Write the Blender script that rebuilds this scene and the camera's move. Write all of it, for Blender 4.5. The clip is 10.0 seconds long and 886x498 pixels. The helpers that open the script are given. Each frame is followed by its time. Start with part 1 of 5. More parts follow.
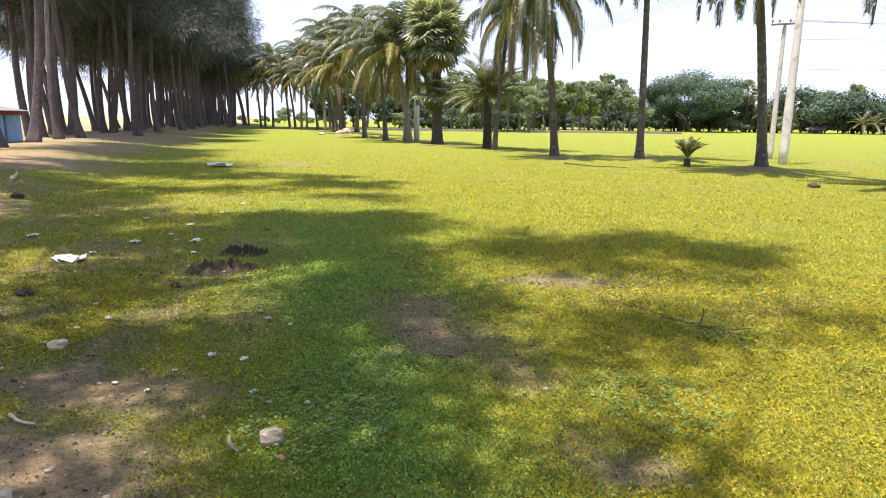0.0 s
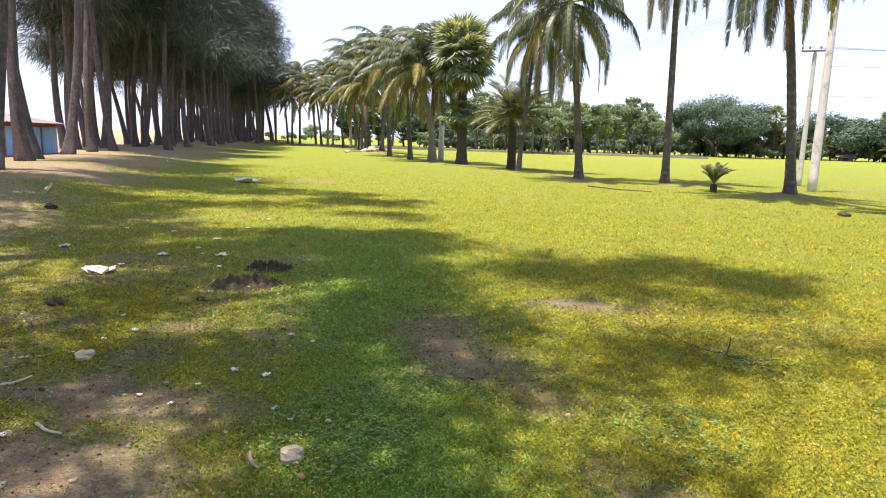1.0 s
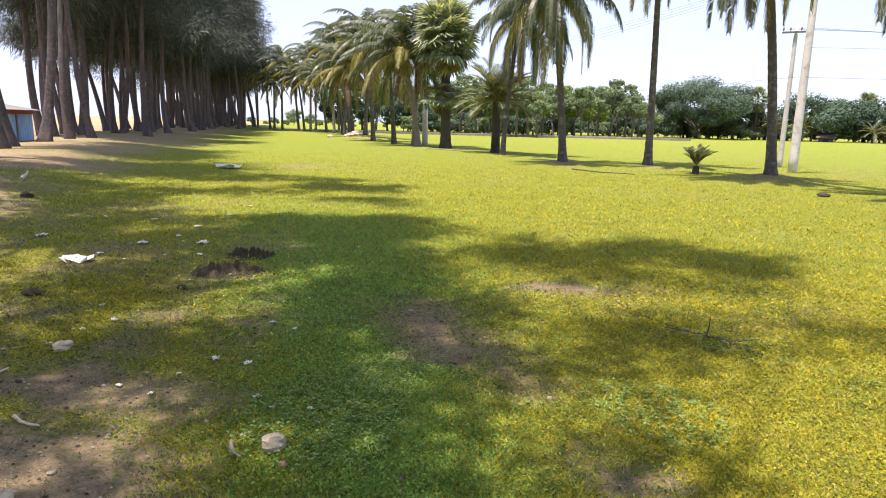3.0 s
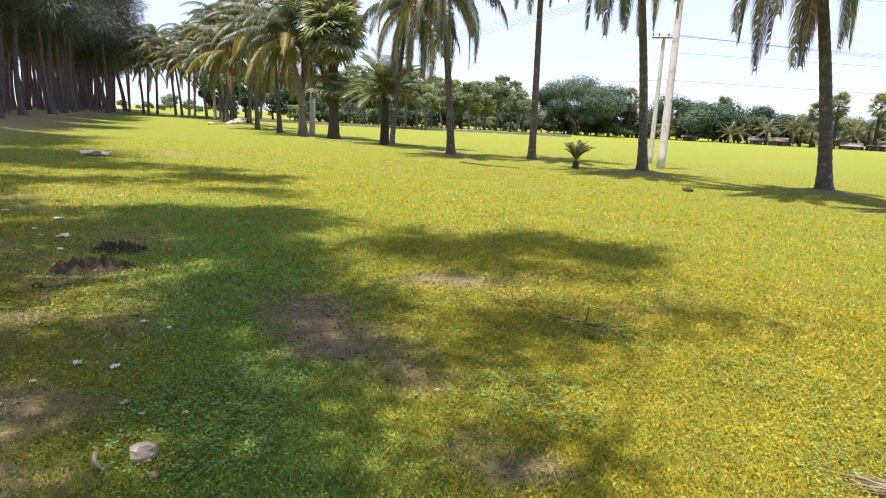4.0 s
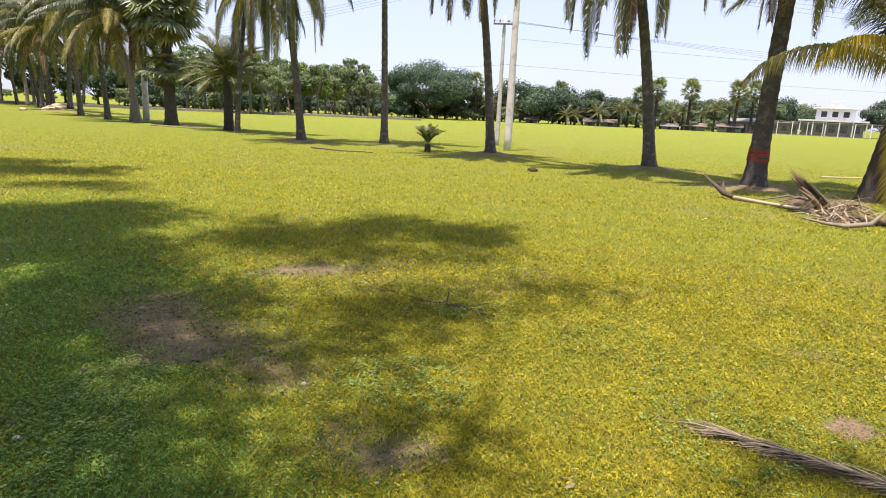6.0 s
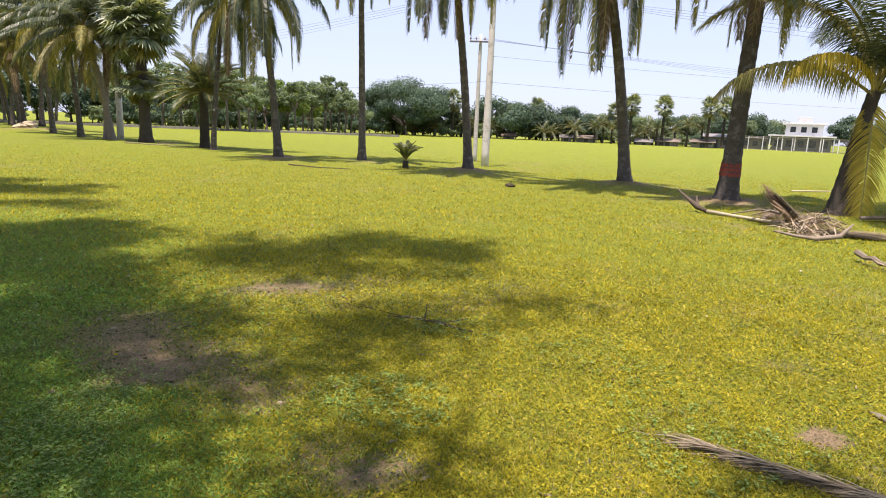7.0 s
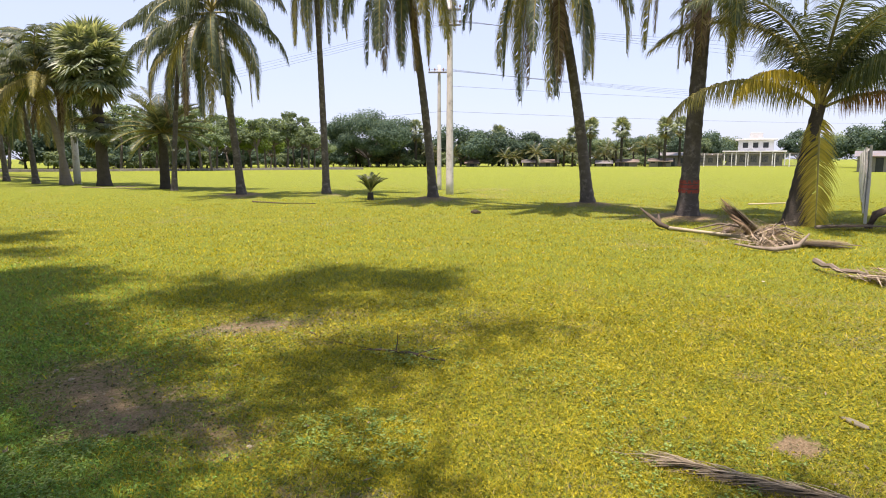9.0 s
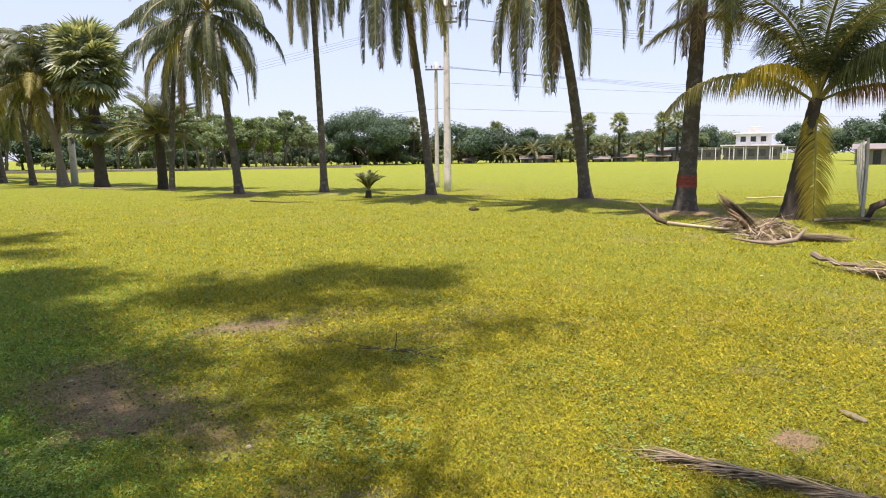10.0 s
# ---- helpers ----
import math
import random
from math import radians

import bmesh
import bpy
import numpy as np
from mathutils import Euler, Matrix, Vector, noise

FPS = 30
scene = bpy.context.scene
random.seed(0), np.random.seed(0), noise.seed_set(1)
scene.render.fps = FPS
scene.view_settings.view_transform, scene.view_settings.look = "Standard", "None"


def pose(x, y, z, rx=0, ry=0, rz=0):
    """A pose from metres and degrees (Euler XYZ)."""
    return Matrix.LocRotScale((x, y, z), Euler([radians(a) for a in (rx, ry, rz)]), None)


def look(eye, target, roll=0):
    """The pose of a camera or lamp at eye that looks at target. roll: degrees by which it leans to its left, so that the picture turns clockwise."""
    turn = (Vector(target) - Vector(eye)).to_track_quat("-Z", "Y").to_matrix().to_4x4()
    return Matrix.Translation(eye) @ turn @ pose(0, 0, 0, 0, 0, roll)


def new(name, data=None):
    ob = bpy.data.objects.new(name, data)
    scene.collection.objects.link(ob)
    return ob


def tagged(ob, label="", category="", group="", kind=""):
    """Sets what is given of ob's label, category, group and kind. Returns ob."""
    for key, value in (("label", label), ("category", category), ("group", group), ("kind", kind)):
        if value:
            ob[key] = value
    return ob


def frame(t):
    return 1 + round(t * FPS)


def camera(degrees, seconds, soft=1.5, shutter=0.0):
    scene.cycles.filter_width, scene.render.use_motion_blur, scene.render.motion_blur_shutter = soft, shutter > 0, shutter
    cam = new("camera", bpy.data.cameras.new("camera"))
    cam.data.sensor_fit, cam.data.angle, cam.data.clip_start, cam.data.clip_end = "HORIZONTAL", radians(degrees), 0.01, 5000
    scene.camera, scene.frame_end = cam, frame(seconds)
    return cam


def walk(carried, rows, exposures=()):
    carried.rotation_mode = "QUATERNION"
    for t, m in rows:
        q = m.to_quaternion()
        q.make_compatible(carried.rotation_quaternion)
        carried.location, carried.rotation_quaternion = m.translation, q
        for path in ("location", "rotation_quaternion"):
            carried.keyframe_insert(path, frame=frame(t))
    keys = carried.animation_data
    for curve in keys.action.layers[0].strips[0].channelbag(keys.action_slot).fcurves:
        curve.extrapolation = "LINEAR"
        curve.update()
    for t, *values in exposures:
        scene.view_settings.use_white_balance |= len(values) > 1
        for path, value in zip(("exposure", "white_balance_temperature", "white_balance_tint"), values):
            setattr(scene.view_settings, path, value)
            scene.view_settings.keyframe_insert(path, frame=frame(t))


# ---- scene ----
cam = camera(69.8, 10.0, 1.0)
PATH = [
    (0, (0.065, 0.157, 1.722), (0.009, 2.116, 1.324), 0.7),
    (0.5, (0.045, 0.163, 1.742), (0.046, 2.126, 1.363), 2.4),
    (1, (0.042, 0.156, 1.737), (-0.083, 2.123, 1.397), 1.8),
    (1.5, (0.047, 0.151, 1.744), (-0.189, 2.113, 1.437), 1.5),
    (2, (0.065, 0.153, 1.74), (-0.13, 2.117, 1.411), 1.7),
    (3.3, (0.081, 0.183, 1.743), (0.105, 2.143, 1.35), 1.8),
    (3.5, (0.091, 0.193, 1.736), (0.223, 2.15, 1.345), 2.8),
    (4, (0.096, 0.225, 1.738), (0.363, 2.166, 1.339), 3.0),
    (4.5, (0.067, 0.225, 1.739), (0.406, 2.148, 1.307), 2.3),
    (5, (0.049, 0.23, 1.746), (0.478, 2.134, 1.312), 2.6),
    (5.5, (0.064, 0.235, 1.745), (0.618, 2.107, 1.311), 2.1),
    (6, (0.078, 0.245, 1.749), (0.778, 2.07, 1.324), 2.7),
    (6.2, (0.09, 0.213, 1.758), (0.823, 2.031, 1.364), 2.7),
    (7.5, (0.092, 0.252, 1.746), (0.87, 2.059, 1.388), 2.0),
    (8, (0.09, 0.247, 1.751), (0.829, 2.081, 1.446), -1.4),
    (8.5, (0.111, 0.25, 1.743), (0.897, 2.07, 1.476), -0.4),
    (9, (0.119, 0.265, 1.741), (0.975, 2.05, 1.46), 0.0),
    (9.5, (0.119, 0.27, 1.753), (0.975, 2.054, 1.463), -0.6),
    (10, (0.127, 0.259, 1.747), (0.986, 2.042, 1.457), -0.6),
]
walk(cam, [(t, look(eye, aim, roll)) for t, eye, aim, roll in PATH], [(0.0, 1.45, 6150, 24), (3.5, 1.32, 6150, 24), (5.5, 1.14, 6300, 24), (7.5, 1.05, 6300, 24), (10.0, 1.04, 6400, 24)])

# ---- light ----
SUN_TO = Vector((-0.20, -0.15, 1.0)).normalized()
world = bpy.data.worlds.new("world")
scene.world = world
world.use_nodes = True
wn = world.node_tree.nodes
sky = wn.new("ShaderNodeTexSky")
sky.sky_type, sky.sun_disc = "NISHITA", False
sky.sun_elevation = math.asin(SUN_TO.z)
sky.sun_rotation = math.atan2(SUN_TO.x, SUN_TO.y)
sky.air_density, sky.dust_density, sky.ozone_density = 1.1, 0.9, 1.6
wn["Background"].inputs["Strength"].default_value = 0.175
# thin even haze over the blue
haze = wn.new("ShaderNodeMix")
haze.data_type = "RGBA"
haze.inputs[0].default_value = 0.85
haze.inputs[7].default_value = (1.84, 2.13, 2.58, 1)
world.node_tree.links.new(sky.outputs[0], haze.inputs[6])
world.node_tree.links.new(haze.outputs[2], wn["Background"].inputs["Color"])
sun = new("sun", bpy.data.lights.new("sun", "SUN"))
sun.data.energy, sun.data.angle, sun.data.color = 4.8, radians(0.53), (1.0, 0.90, 0.77)
sun.rotation_euler = SUN_TO.to_track_quat("Z", "Y").to_euler()


# ---- materials ----
def nodes_of(name):
    m = bpy.data.materials.new(name)
    m.use_nodes = True
    nt = m.node_tree
    return m, nt, nt.nodes, nt.links, nt.nodes["Principled BSDF"]


def noise_node(nt, scale, detail=4.0, rough=0.55, stretch=(1, 1, 1)):
    tc = nt.nodes.new("ShaderNodeTexCoord")
    mp = nt.nodes.new("ShaderNodeMapping")
    mp.inputs["Scale"].default_value = stretch
    tx = nt.nodes.new("ShaderNodeTexNoise")
    tx.inputs["Scale"].default_value = scale
    tx.inputs["Detail"].default_value = detail
    tx.inputs["Roughness"].default_value = rough
    nt.links.new(tc.outputs["Object"], mp.inputs["Vector"])
    nt.links.new(mp.outputs[0], tx.inputs["Vector"])
    return tx.outputs["Fac"]


def ramp(nt, fac, stops):
    r = nt.nodes.new("ShaderNodeValToRGB")
    els = r.color_ramp.elements
    while len(els) < len(stops):
        els.new(0.5)
    for e, (p, c) in zip(els, stops):
        e.position, e.color = p, (*c, 1)
    nt.links.new(fac, r.inputs[0])
    return r.outputs[0]


def blend(nt, fac, a, b, how="MIX"):
    mx = nt.nodes.new("ShaderNodeMix")
    mx.data_type, mx.blend_type = "RGBA", how
    for sock, val in ((mx.inputs[0], fac), (mx.inputs[6], a), (mx.inputs[7], b)):
        if isinstance(val, (int, float)):
            sock.default_value = val
        elif isinstance(val, tuple):
            sock.default_value = (*val, 1)
        else:
            nt.links.new(val, sock)
    return mx.outputs[2]


def maths(nt, op, a, b=0.5, clamp=False):
    n = nt.nodes.new("ShaderNodeMath")
    n.operation, n.use_clamp = op, clamp
    for sock, val in ((n.inputs[0], a), (n.inputs[1], b)):
        if isinstance(val, (int, float)):
            sock.default_value = val
        else:
            nt.links.new(val, sock)
    return n.outputs[0]


def bumped(nt, bsdf, fac, strength, distance):
    b = nt.nodes.new("ShaderNodeBump")
    b.inputs["Strength"].default_value = strength
    b.inputs["Distance"].default_value = distance
    nt.links.new(fac, b.inputs["Height"])
    nt.links.new(b.outputs[0], bsdf.inputs["Normal"])


def surface(name, dark, light, scale, rough=0.8, grain=8.0, bump=0.4, depth=0.01, metal=0.0, stretch=(1, 1, 1), stain=None):
    """A solid surface: broad tone, fine grain, relief, and a stain of its own colour."""
    m, nt, nd, lk, bs = nodes_of(name)
    broad = noise_node(nt, scale, 5, 0.6, stretch)
    fine = noise_node(nt, scale * grain, 4, 0.7, stretch)
    col = ramp(nt, broad, [(0.3, dark), (0.7, light)])
    col = blend(nt, 0.45, col, ramp(nt, fine, [(0.3, dark), (0.7, light)]))
    if stain:
        spots = ramp(nt, noise_node(nt, scale * 2.3, 6, 0.65), [(0.52, (0, 0, 0)), (0.66, (1, 1, 1))])
        col = blend(nt, spots, col, stain)
    rnd = nd.new("ShaderNodeObjectInfo").outputs["Random"]
    hsv = nd.new("ShaderNodeHueSaturation")
    lk.new(maths(nt, "MULTIPLY_ADD", rnd, 0.3), hsv.inputs["Value"])
    hsv.inputs["Value"].links[0].from_node.inputs[2].default_value = 0.85
    lk.new(col, hsv.inputs["Color"])
    lk.new(hsv.outputs[0], bs.inputs["Base Color"])
    bs.inputs["Roughness"].default_value = rough
    bs.inputs["Metallic"].default_value = metal
    bs.inputs["Specular IOR Level"].default_value = 0.3
    bumped(nt, bs, fine, bump, depth)
    return m


def foliage(name, a, b, c, thin=0.4, rough=0.5, gloss=0.3, patch=2.0, clump=0.3, broad=0.0):
    """Leaves: each leaf its own tone between a, b and c, part of the light passing through."""
    m, nt, nd, lk, bs = nodes_of(name)
    isl = nd.new("ShaderNodeNewGeometry").outputs["Random Per Island"]
    rnd = nd.new("ShaderNodeObjectInfo").outputs["Random"]
    wide = noise_node(nt, patch, 3)
    mixed = maths(nt, "ADD", maths(nt, "MULTIPLY", isl, 1 - clump), maths(nt, "MULTIPLY", wide, clump))
    if broad:
        mixed = maths(nt, "ADD", mixed, maths(nt, "MULTIPLY", maths(nt, "SUBTRACT", noise_node(nt, 1.6, 5, 0.65), 0.5), broad))
    col = ramp(nt, mixed, [(0.22, a), (0.5, b), (0.82, c)])
    hsv = nd.new("ShaderNodeHueSaturation")
    val = maths(nt, "MULTIPLY_ADD", rnd, 0.35)
    val.node.inputs[2].default_value = 0.82
    lk.new(val, hsv.inputs["Value"])
    lk.new(col, hsv.inputs["Color"])
    col = hsv.outputs[0]
    lk.new(col, bs.inputs["Base Color"])
    bs.inputs["Roughness"].default_value = rough
    bs.inputs["Specular IOR Level"].default_value = gloss
    tr = nd.new("ShaderNodeBsdfTranslucent")
    lk.new(blend(nt, 1.0, col, (1.25, 1.15, 0.5), "MULTIPLY"), tr.inputs["Color"])
    ms = nd.new("ShaderNodeMixShader")
    ms.inputs[0].default_value = thin
    lk.new(bs.outputs[0], ms.inputs[1])
    lk.new(tr.outputs[0], ms.inputs[2])
    lk.new(ms.outputs[0], nd["Material Output"].inputs["Surface"])
    return m


def ground_material():
    m, nt, nd, lk, bs = nodes_of("meadow")
    wear = nd.new("ShaderNodeAttribute")
    wear.attribute_name = "wear"
    sand = nd.new("ShaderNodeAttribute")
    sand.attribute_name = "sand"
    n_big = noise_node(nt, 0.12, 4)
    n_mid = noise_node(nt, 1.3, 5, 0.65)
    n_fine = noise_node(nt, 18, 5, 0.7)
    n_tiny = noise_node(nt, 75, 3, 0.7)
    green = ramp(nt, n_mid, [(0.3, (0.124, 0.168, 0.016)), (0.55, (0.212, 0.258, 0.019)), (0.75, (0.282, 0.292, 0.028))])
    green = blend(nt, maths(nt, "MULTIPLY", n_big, 0.5), green, (0.250, 0.298, 0.020))
    green = blend(nt, 0.5, green, ramp(nt, n_fine, [(0.34, (0.075, 0.098, 0.012)), (0.60, (0.275, 0.305, 0.026))]))
    # dark speckle painted into the green as shade between the leaves
    gap_shade = ramp(nt, noise_node(nt, 34, 3, 0.75), [(0.40, (1, 1, 1)), (0.52, (0, 0, 0))])
    green = blend(nt, maths(nt, "MULTIPLY", gap_shade, 0.8), green, (0.042, 0.054, 0.010))
    soil = ramp(nt, n_fine, [(0.3, (0.105, 0.068, 0.028)), (0.7, (0.340, 0.230, 0.110))])
    soil = blend(nt, 0.45, soil, ramp(nt, n_tiny, [(0.36, (0.050, 0.042, 0.026)), (0.62, (0.400, 0.320, 0.205))]))
    pale = ramp(nt, n_fine, [(0.3, (0.20, 0.150, 0.080)), (0.7, (0.42, 0.33, 0.19))])
    soil = blend(nt, sand.outputs["Fac"], soil, pale)
    edge = maths(nt, "ADD", wear.outputs["Fac"], maths(nt, "MULTIPLY", maths(nt, "SUBTRACT", n_fine, 0.5), 2.2))
    edge = maths(nt, "ADD", edge, maths(nt, "MULTIPLY", maths(nt, "SUBTRACT", n_mid, 0.5), 1.2))
    cover = ramp(nt, edge, [(0.35, (0, 0, 0)), (0.75, (1, 1, 1))])
    col = blend(nt, cover, green, soil)
    lk.new(col, bs.inputs["Base Color"])
    bs.inputs["Roughness"].default_value = 0.9
    bs.inputs["Specular IOR Level"].default_value = 0.175
    bumped(nt, bs, maths(nt, "ADD", n_tiny, n_fine), 0.9, 0.04)
    return m


M_GROUND = ground_material()
M_GRASS = foliage("grass_blade", (0.070, 0.088, 0.010), (0.318, 0.292, 0.013), (0.545, 0.475, 0.026), 0.42, 0.5, 0.22, 19.0, 0.58, 0.6)
# lush and worn tones: greener or trodden turf, with the hue of shade mixed in
M_LUSH_SHADE = foliage("lush_shade_grass_blade", (0.044, 0.108, 0.022), (0.150, 0.290, 0.046), (0.320, 0.470, 0.090), 0.42, 0.5, 0.22, 11.0, 0.5)
M_WORN = foliage("worn_grass_blade", (0.056, 0.070, 0.034), (0.140, 0.160, 0.074), (0.270, 0.268, 0.140), 0.35, 0.6, 0.15, 9.0, 0.45, 0.5)
M_CLOVER = foliage("weed_leaf", (0.080, 0.150, 0.030), (0.165, 0.255, 0.055), (0.290, 0.375, 0.110), 0.35, 0.6, 0.12)
M_STRAW = foliage("dry_straw", (0.19, 0.14, 0.055), (0.32, 0.245, 0.10), (0.46, 0.38, 0.18), 0.25, 0.7, 0.15)
M_FROND = foliage("palm_leaflet", (0.048, 0.070, 0.042), (0.085, 0.112, 0.058), (0.160, 0.180, 0.088), 0.34, 0.42, 0.45)
M_YFROND = foliage("ageing_palm_leaflet", (0.150, 0.152, 0.062), (0.250, 0.238, 0.088), (0.390, 0.350, 0.120), 0.5, 0.45, 0.35)
M_DFROND = foliage("dead_palm_leaflet", (0.105, 0.075, 0.050), (0.180, 0.132, 0.088), (0.290, 0.220, 0.150), 0.3, 0.7, 0.15)
M_GOLD = foliage("yellow_palm_leaflet", (0.400, 0.350, 0.045), (0.610, 0.500, 0.065), (0.740, 0.610, 0.110), 0.55, 0.5, 0.35)
M_RUST = foliage("rusty_palm_leaflet", (0.200, 0.095, 0.040), (0.340, 0.180, 0.075), (0.470, 0.290, 0.130), 0.4, 0.6, 0.2)
M_FAN = foliage("fan_leaf", (0.140, 0.185, 0.112), (0.245, 0.292, 0.182), (0.430, 0.465, 0.325), 0.4, 0.35, 0.5)
M_NEEDLE = foliage("casuarina_needles", (0.044, 0.056, 0.054), (0.070, 0.084, 0.076), (0.115, 0.132, 0.108), 0.2, 0.6, 0.15)
# far tree leaves: base colour lightened and blued to imitate haze
M_LEAF = foliage("broad_leaf", (0.105, 0.152, 0.090), (0.158, 0.215, 0.120), (0.228, 0.290, 0.150), 0.42, 0.75, 0.1)
M_LEAF_DARK = foliage("dark_leaf", (0.048, 0.084, 0.064), (0.076, 0.120, 0.084), (0.120, 0.168, 0.104), 0.34, 0.75, 0.1)
M_LEAF_LIGHT = foliage("fresh_leaf", (0.090, 0.150, 0.025), (0.140, 0.215, 0.035), (0.200, 0.270, 0.060), 0.4, 0.5, 0.3)
M_RACHIS = surface("leaf_stalk", (0.16, 0.15, 0.04), (0.30, 0.25, 0.08), 6, 0.5)
M_PALMBARK = surface("palm_bark", (0.056, 0.049, 0.044), (0.138, 0.122, 0.108), 2.2, 0.9, 9, 0.8, 0.02, 0, (1, 1, 2.5), (0.20, 0.18, 0.16))
M_PALEBARK = surface("pale_palm_bark", (0.16, 0.135, 0.11), (0.30, 0.26, 0.215), 2.2, 0.9, 9, 0.7, 0.02, 0, (1, 1, 3))
M_DARKBARK = surface("dark_palm_bark", (0.030, 0.026, 0.020), (0.085, 0.072, 0.058), 3, 0.95, 8, 0.9, 0.03)
M_CASBARK = surface("casuarina_bark", (0.036, 0.033, 0.034), (0.170, 0.145, 0.135), 3.0, 0.95, 6, 1.0, 0.06, 0, (1.8, 1.8, 0.40), (0.20, 0.125, 0.095))
M_BARK = surface("tree_bark", (0.07, 0.06, 0.05), (0.17, 0.15, 0.13), 2.0, 0.95, 7, 0.6, 0.02, 0, (1, 1, 0.4))
M_REDBAND = surface("red_paint_on_bark", (0.16, 0.040, 0.032), (0.36, 0.075, 0.055), 9, 0.85, 5, 0.8, 0.02, 0, (1, 1, 2), (0.085, 0.070, 0.060))
M_CONCRETE = surface("pole_concrete", (0.42, 0.40, 0.37), (0.62, 0.60, 0.56), 1.2, 0.85, 12, 0.3, 0.006, 0, (1, 1, 0.3), (0.32, 0.30, 0.27))
M_OLDCONC = surface("weathered_concrete", (0.17, 0.155, 0.135), (0.30, 0.28, 0.25), 2.0, 0.9, 10, 0.5, 0.01, 0, (1, 1, 1), (0.15, 0.14, 0.11))
M_STEEL = surface("galvanised_steel", (0.12, 0.12, 0.12), (0.24, 0.24, 0.24), 8, 0.55, 5, 0.2, 0.003, 0.6)
M_PORCELAIN = surface("insulator_porcelain", (0.10, 0.05, 0.03), (0.22, 0.12, 0.08), 5, 0.25)
M_CABLE = surface("cable_rubber", (0.04, 0.04, 0.045), (0.08, 0.08, 0.085), 3, 0.7)
M_BLUE = surface("blue_sheet_paint", (0.16, 0.30, 0.54), (0.30, 0.48, 0.70), 0.8, 0.5, 8, 0.2, 0.004, 0.0, (1, 1, 0.3), (0.30, 0.38, 0.46))
M_REDBEAM = surface("red_beam_paint", (0.20, 0.045, 0.04), (0.32, 0.085, 0.07), 1.5, 0.7, 8, 0.3, 0.005)
M_ZINC = surface("zinc_roof", (0.13, 0.125, 0.12), (0.22, 0.215, 0.21), 0.7, 0.5, 9, 0.3, 0.01, 0.2, (1, 1, 1), (0.24, 0.15, 0.10))
M_THATCH = surface("old_roof_sheet", (0.11, 0.085, 0.065), (0.21, 0.17, 0.135), 0.7, 0.9, 9, 0.5, 0.02)
M_WHITE = surface("white_wall_paint", (0.50, 0.50, 0.50), (0.68, 0.68, 0.68), 0.4, 0.8, 10, 0.2, 0.005, 0, (1, 1, 0.4), (0.50, 0.50, 0.48))
M_GREYWALL = surface("grey_plaster", (0.13, 0.12, 0.105), (0.24, 0.225, 0.20), 0.5, 0.9, 10, 0.3, 0.006)
M_OPENING = surface("dark_window_glass", (0.02, 0.025, 0.03), (0.05, 0.055, 0.06), 1.0, 0.2)
M_STONE = surface("pale_stone", (0.28, 0.230, 0.145), (0.46, 0.395, 0.260), 5, 0.85, 8, 0.7, 0.01, 0, (1, 1, 1), (0.28, 0.24, 0.19))
M_PAPER = surface("crumpled_paper", (0.54, 0.50, 0.40), (0.80, 0.75, 0.62), 14, 0.7, 6, 0.5, 0.004, 0, (1, 1, 1), (0.42, 0.38, 0.30))
M_DUNG = surface("horse_dung", (0.028, 0.023, 0.012), (0.085, 0.068, 0.036), 18, 0.95, 6, 1.0, 0.01)
M_DEADWOOD = surface("bleached_dead_wood", (0.12, 0.095, 0.065), (0.26, 0.215, 0.16), 4, 0.85, 8, 0.6, 0.008, 0, (1, 1, 1))
M_PEELED = surface("peeled_frond_stalk", (0.30, 0.255, 0.16), (0.46, 0.405, 0.28), 4, 0.7, 8, 0.4, 0.005)
M_OLDLOG = surface("old_grey_log", (0.090, 0.080, 0.052), (0.220, 0.195, 0.130), 10, 0.9, 6, 0.7, 0.006)
M_TWIG = surface("dark_twig", (0.045, 0.034, 0.024), (0.110, 0.085, 0.060), 9, 0.9, 6, 0.7, 0.005)
M_BRICK = surface("brick_bit", (0.26, 0.11, 0.07), (0.40, 0.20, 0.14), 12, 0.9, 6, 0.6, 0.005)
M_YELLOW = surface("yellow_band_paint", (0.50, 0.33, 0.03), (0.66, 0.46, 0.06), 3, 0.6)


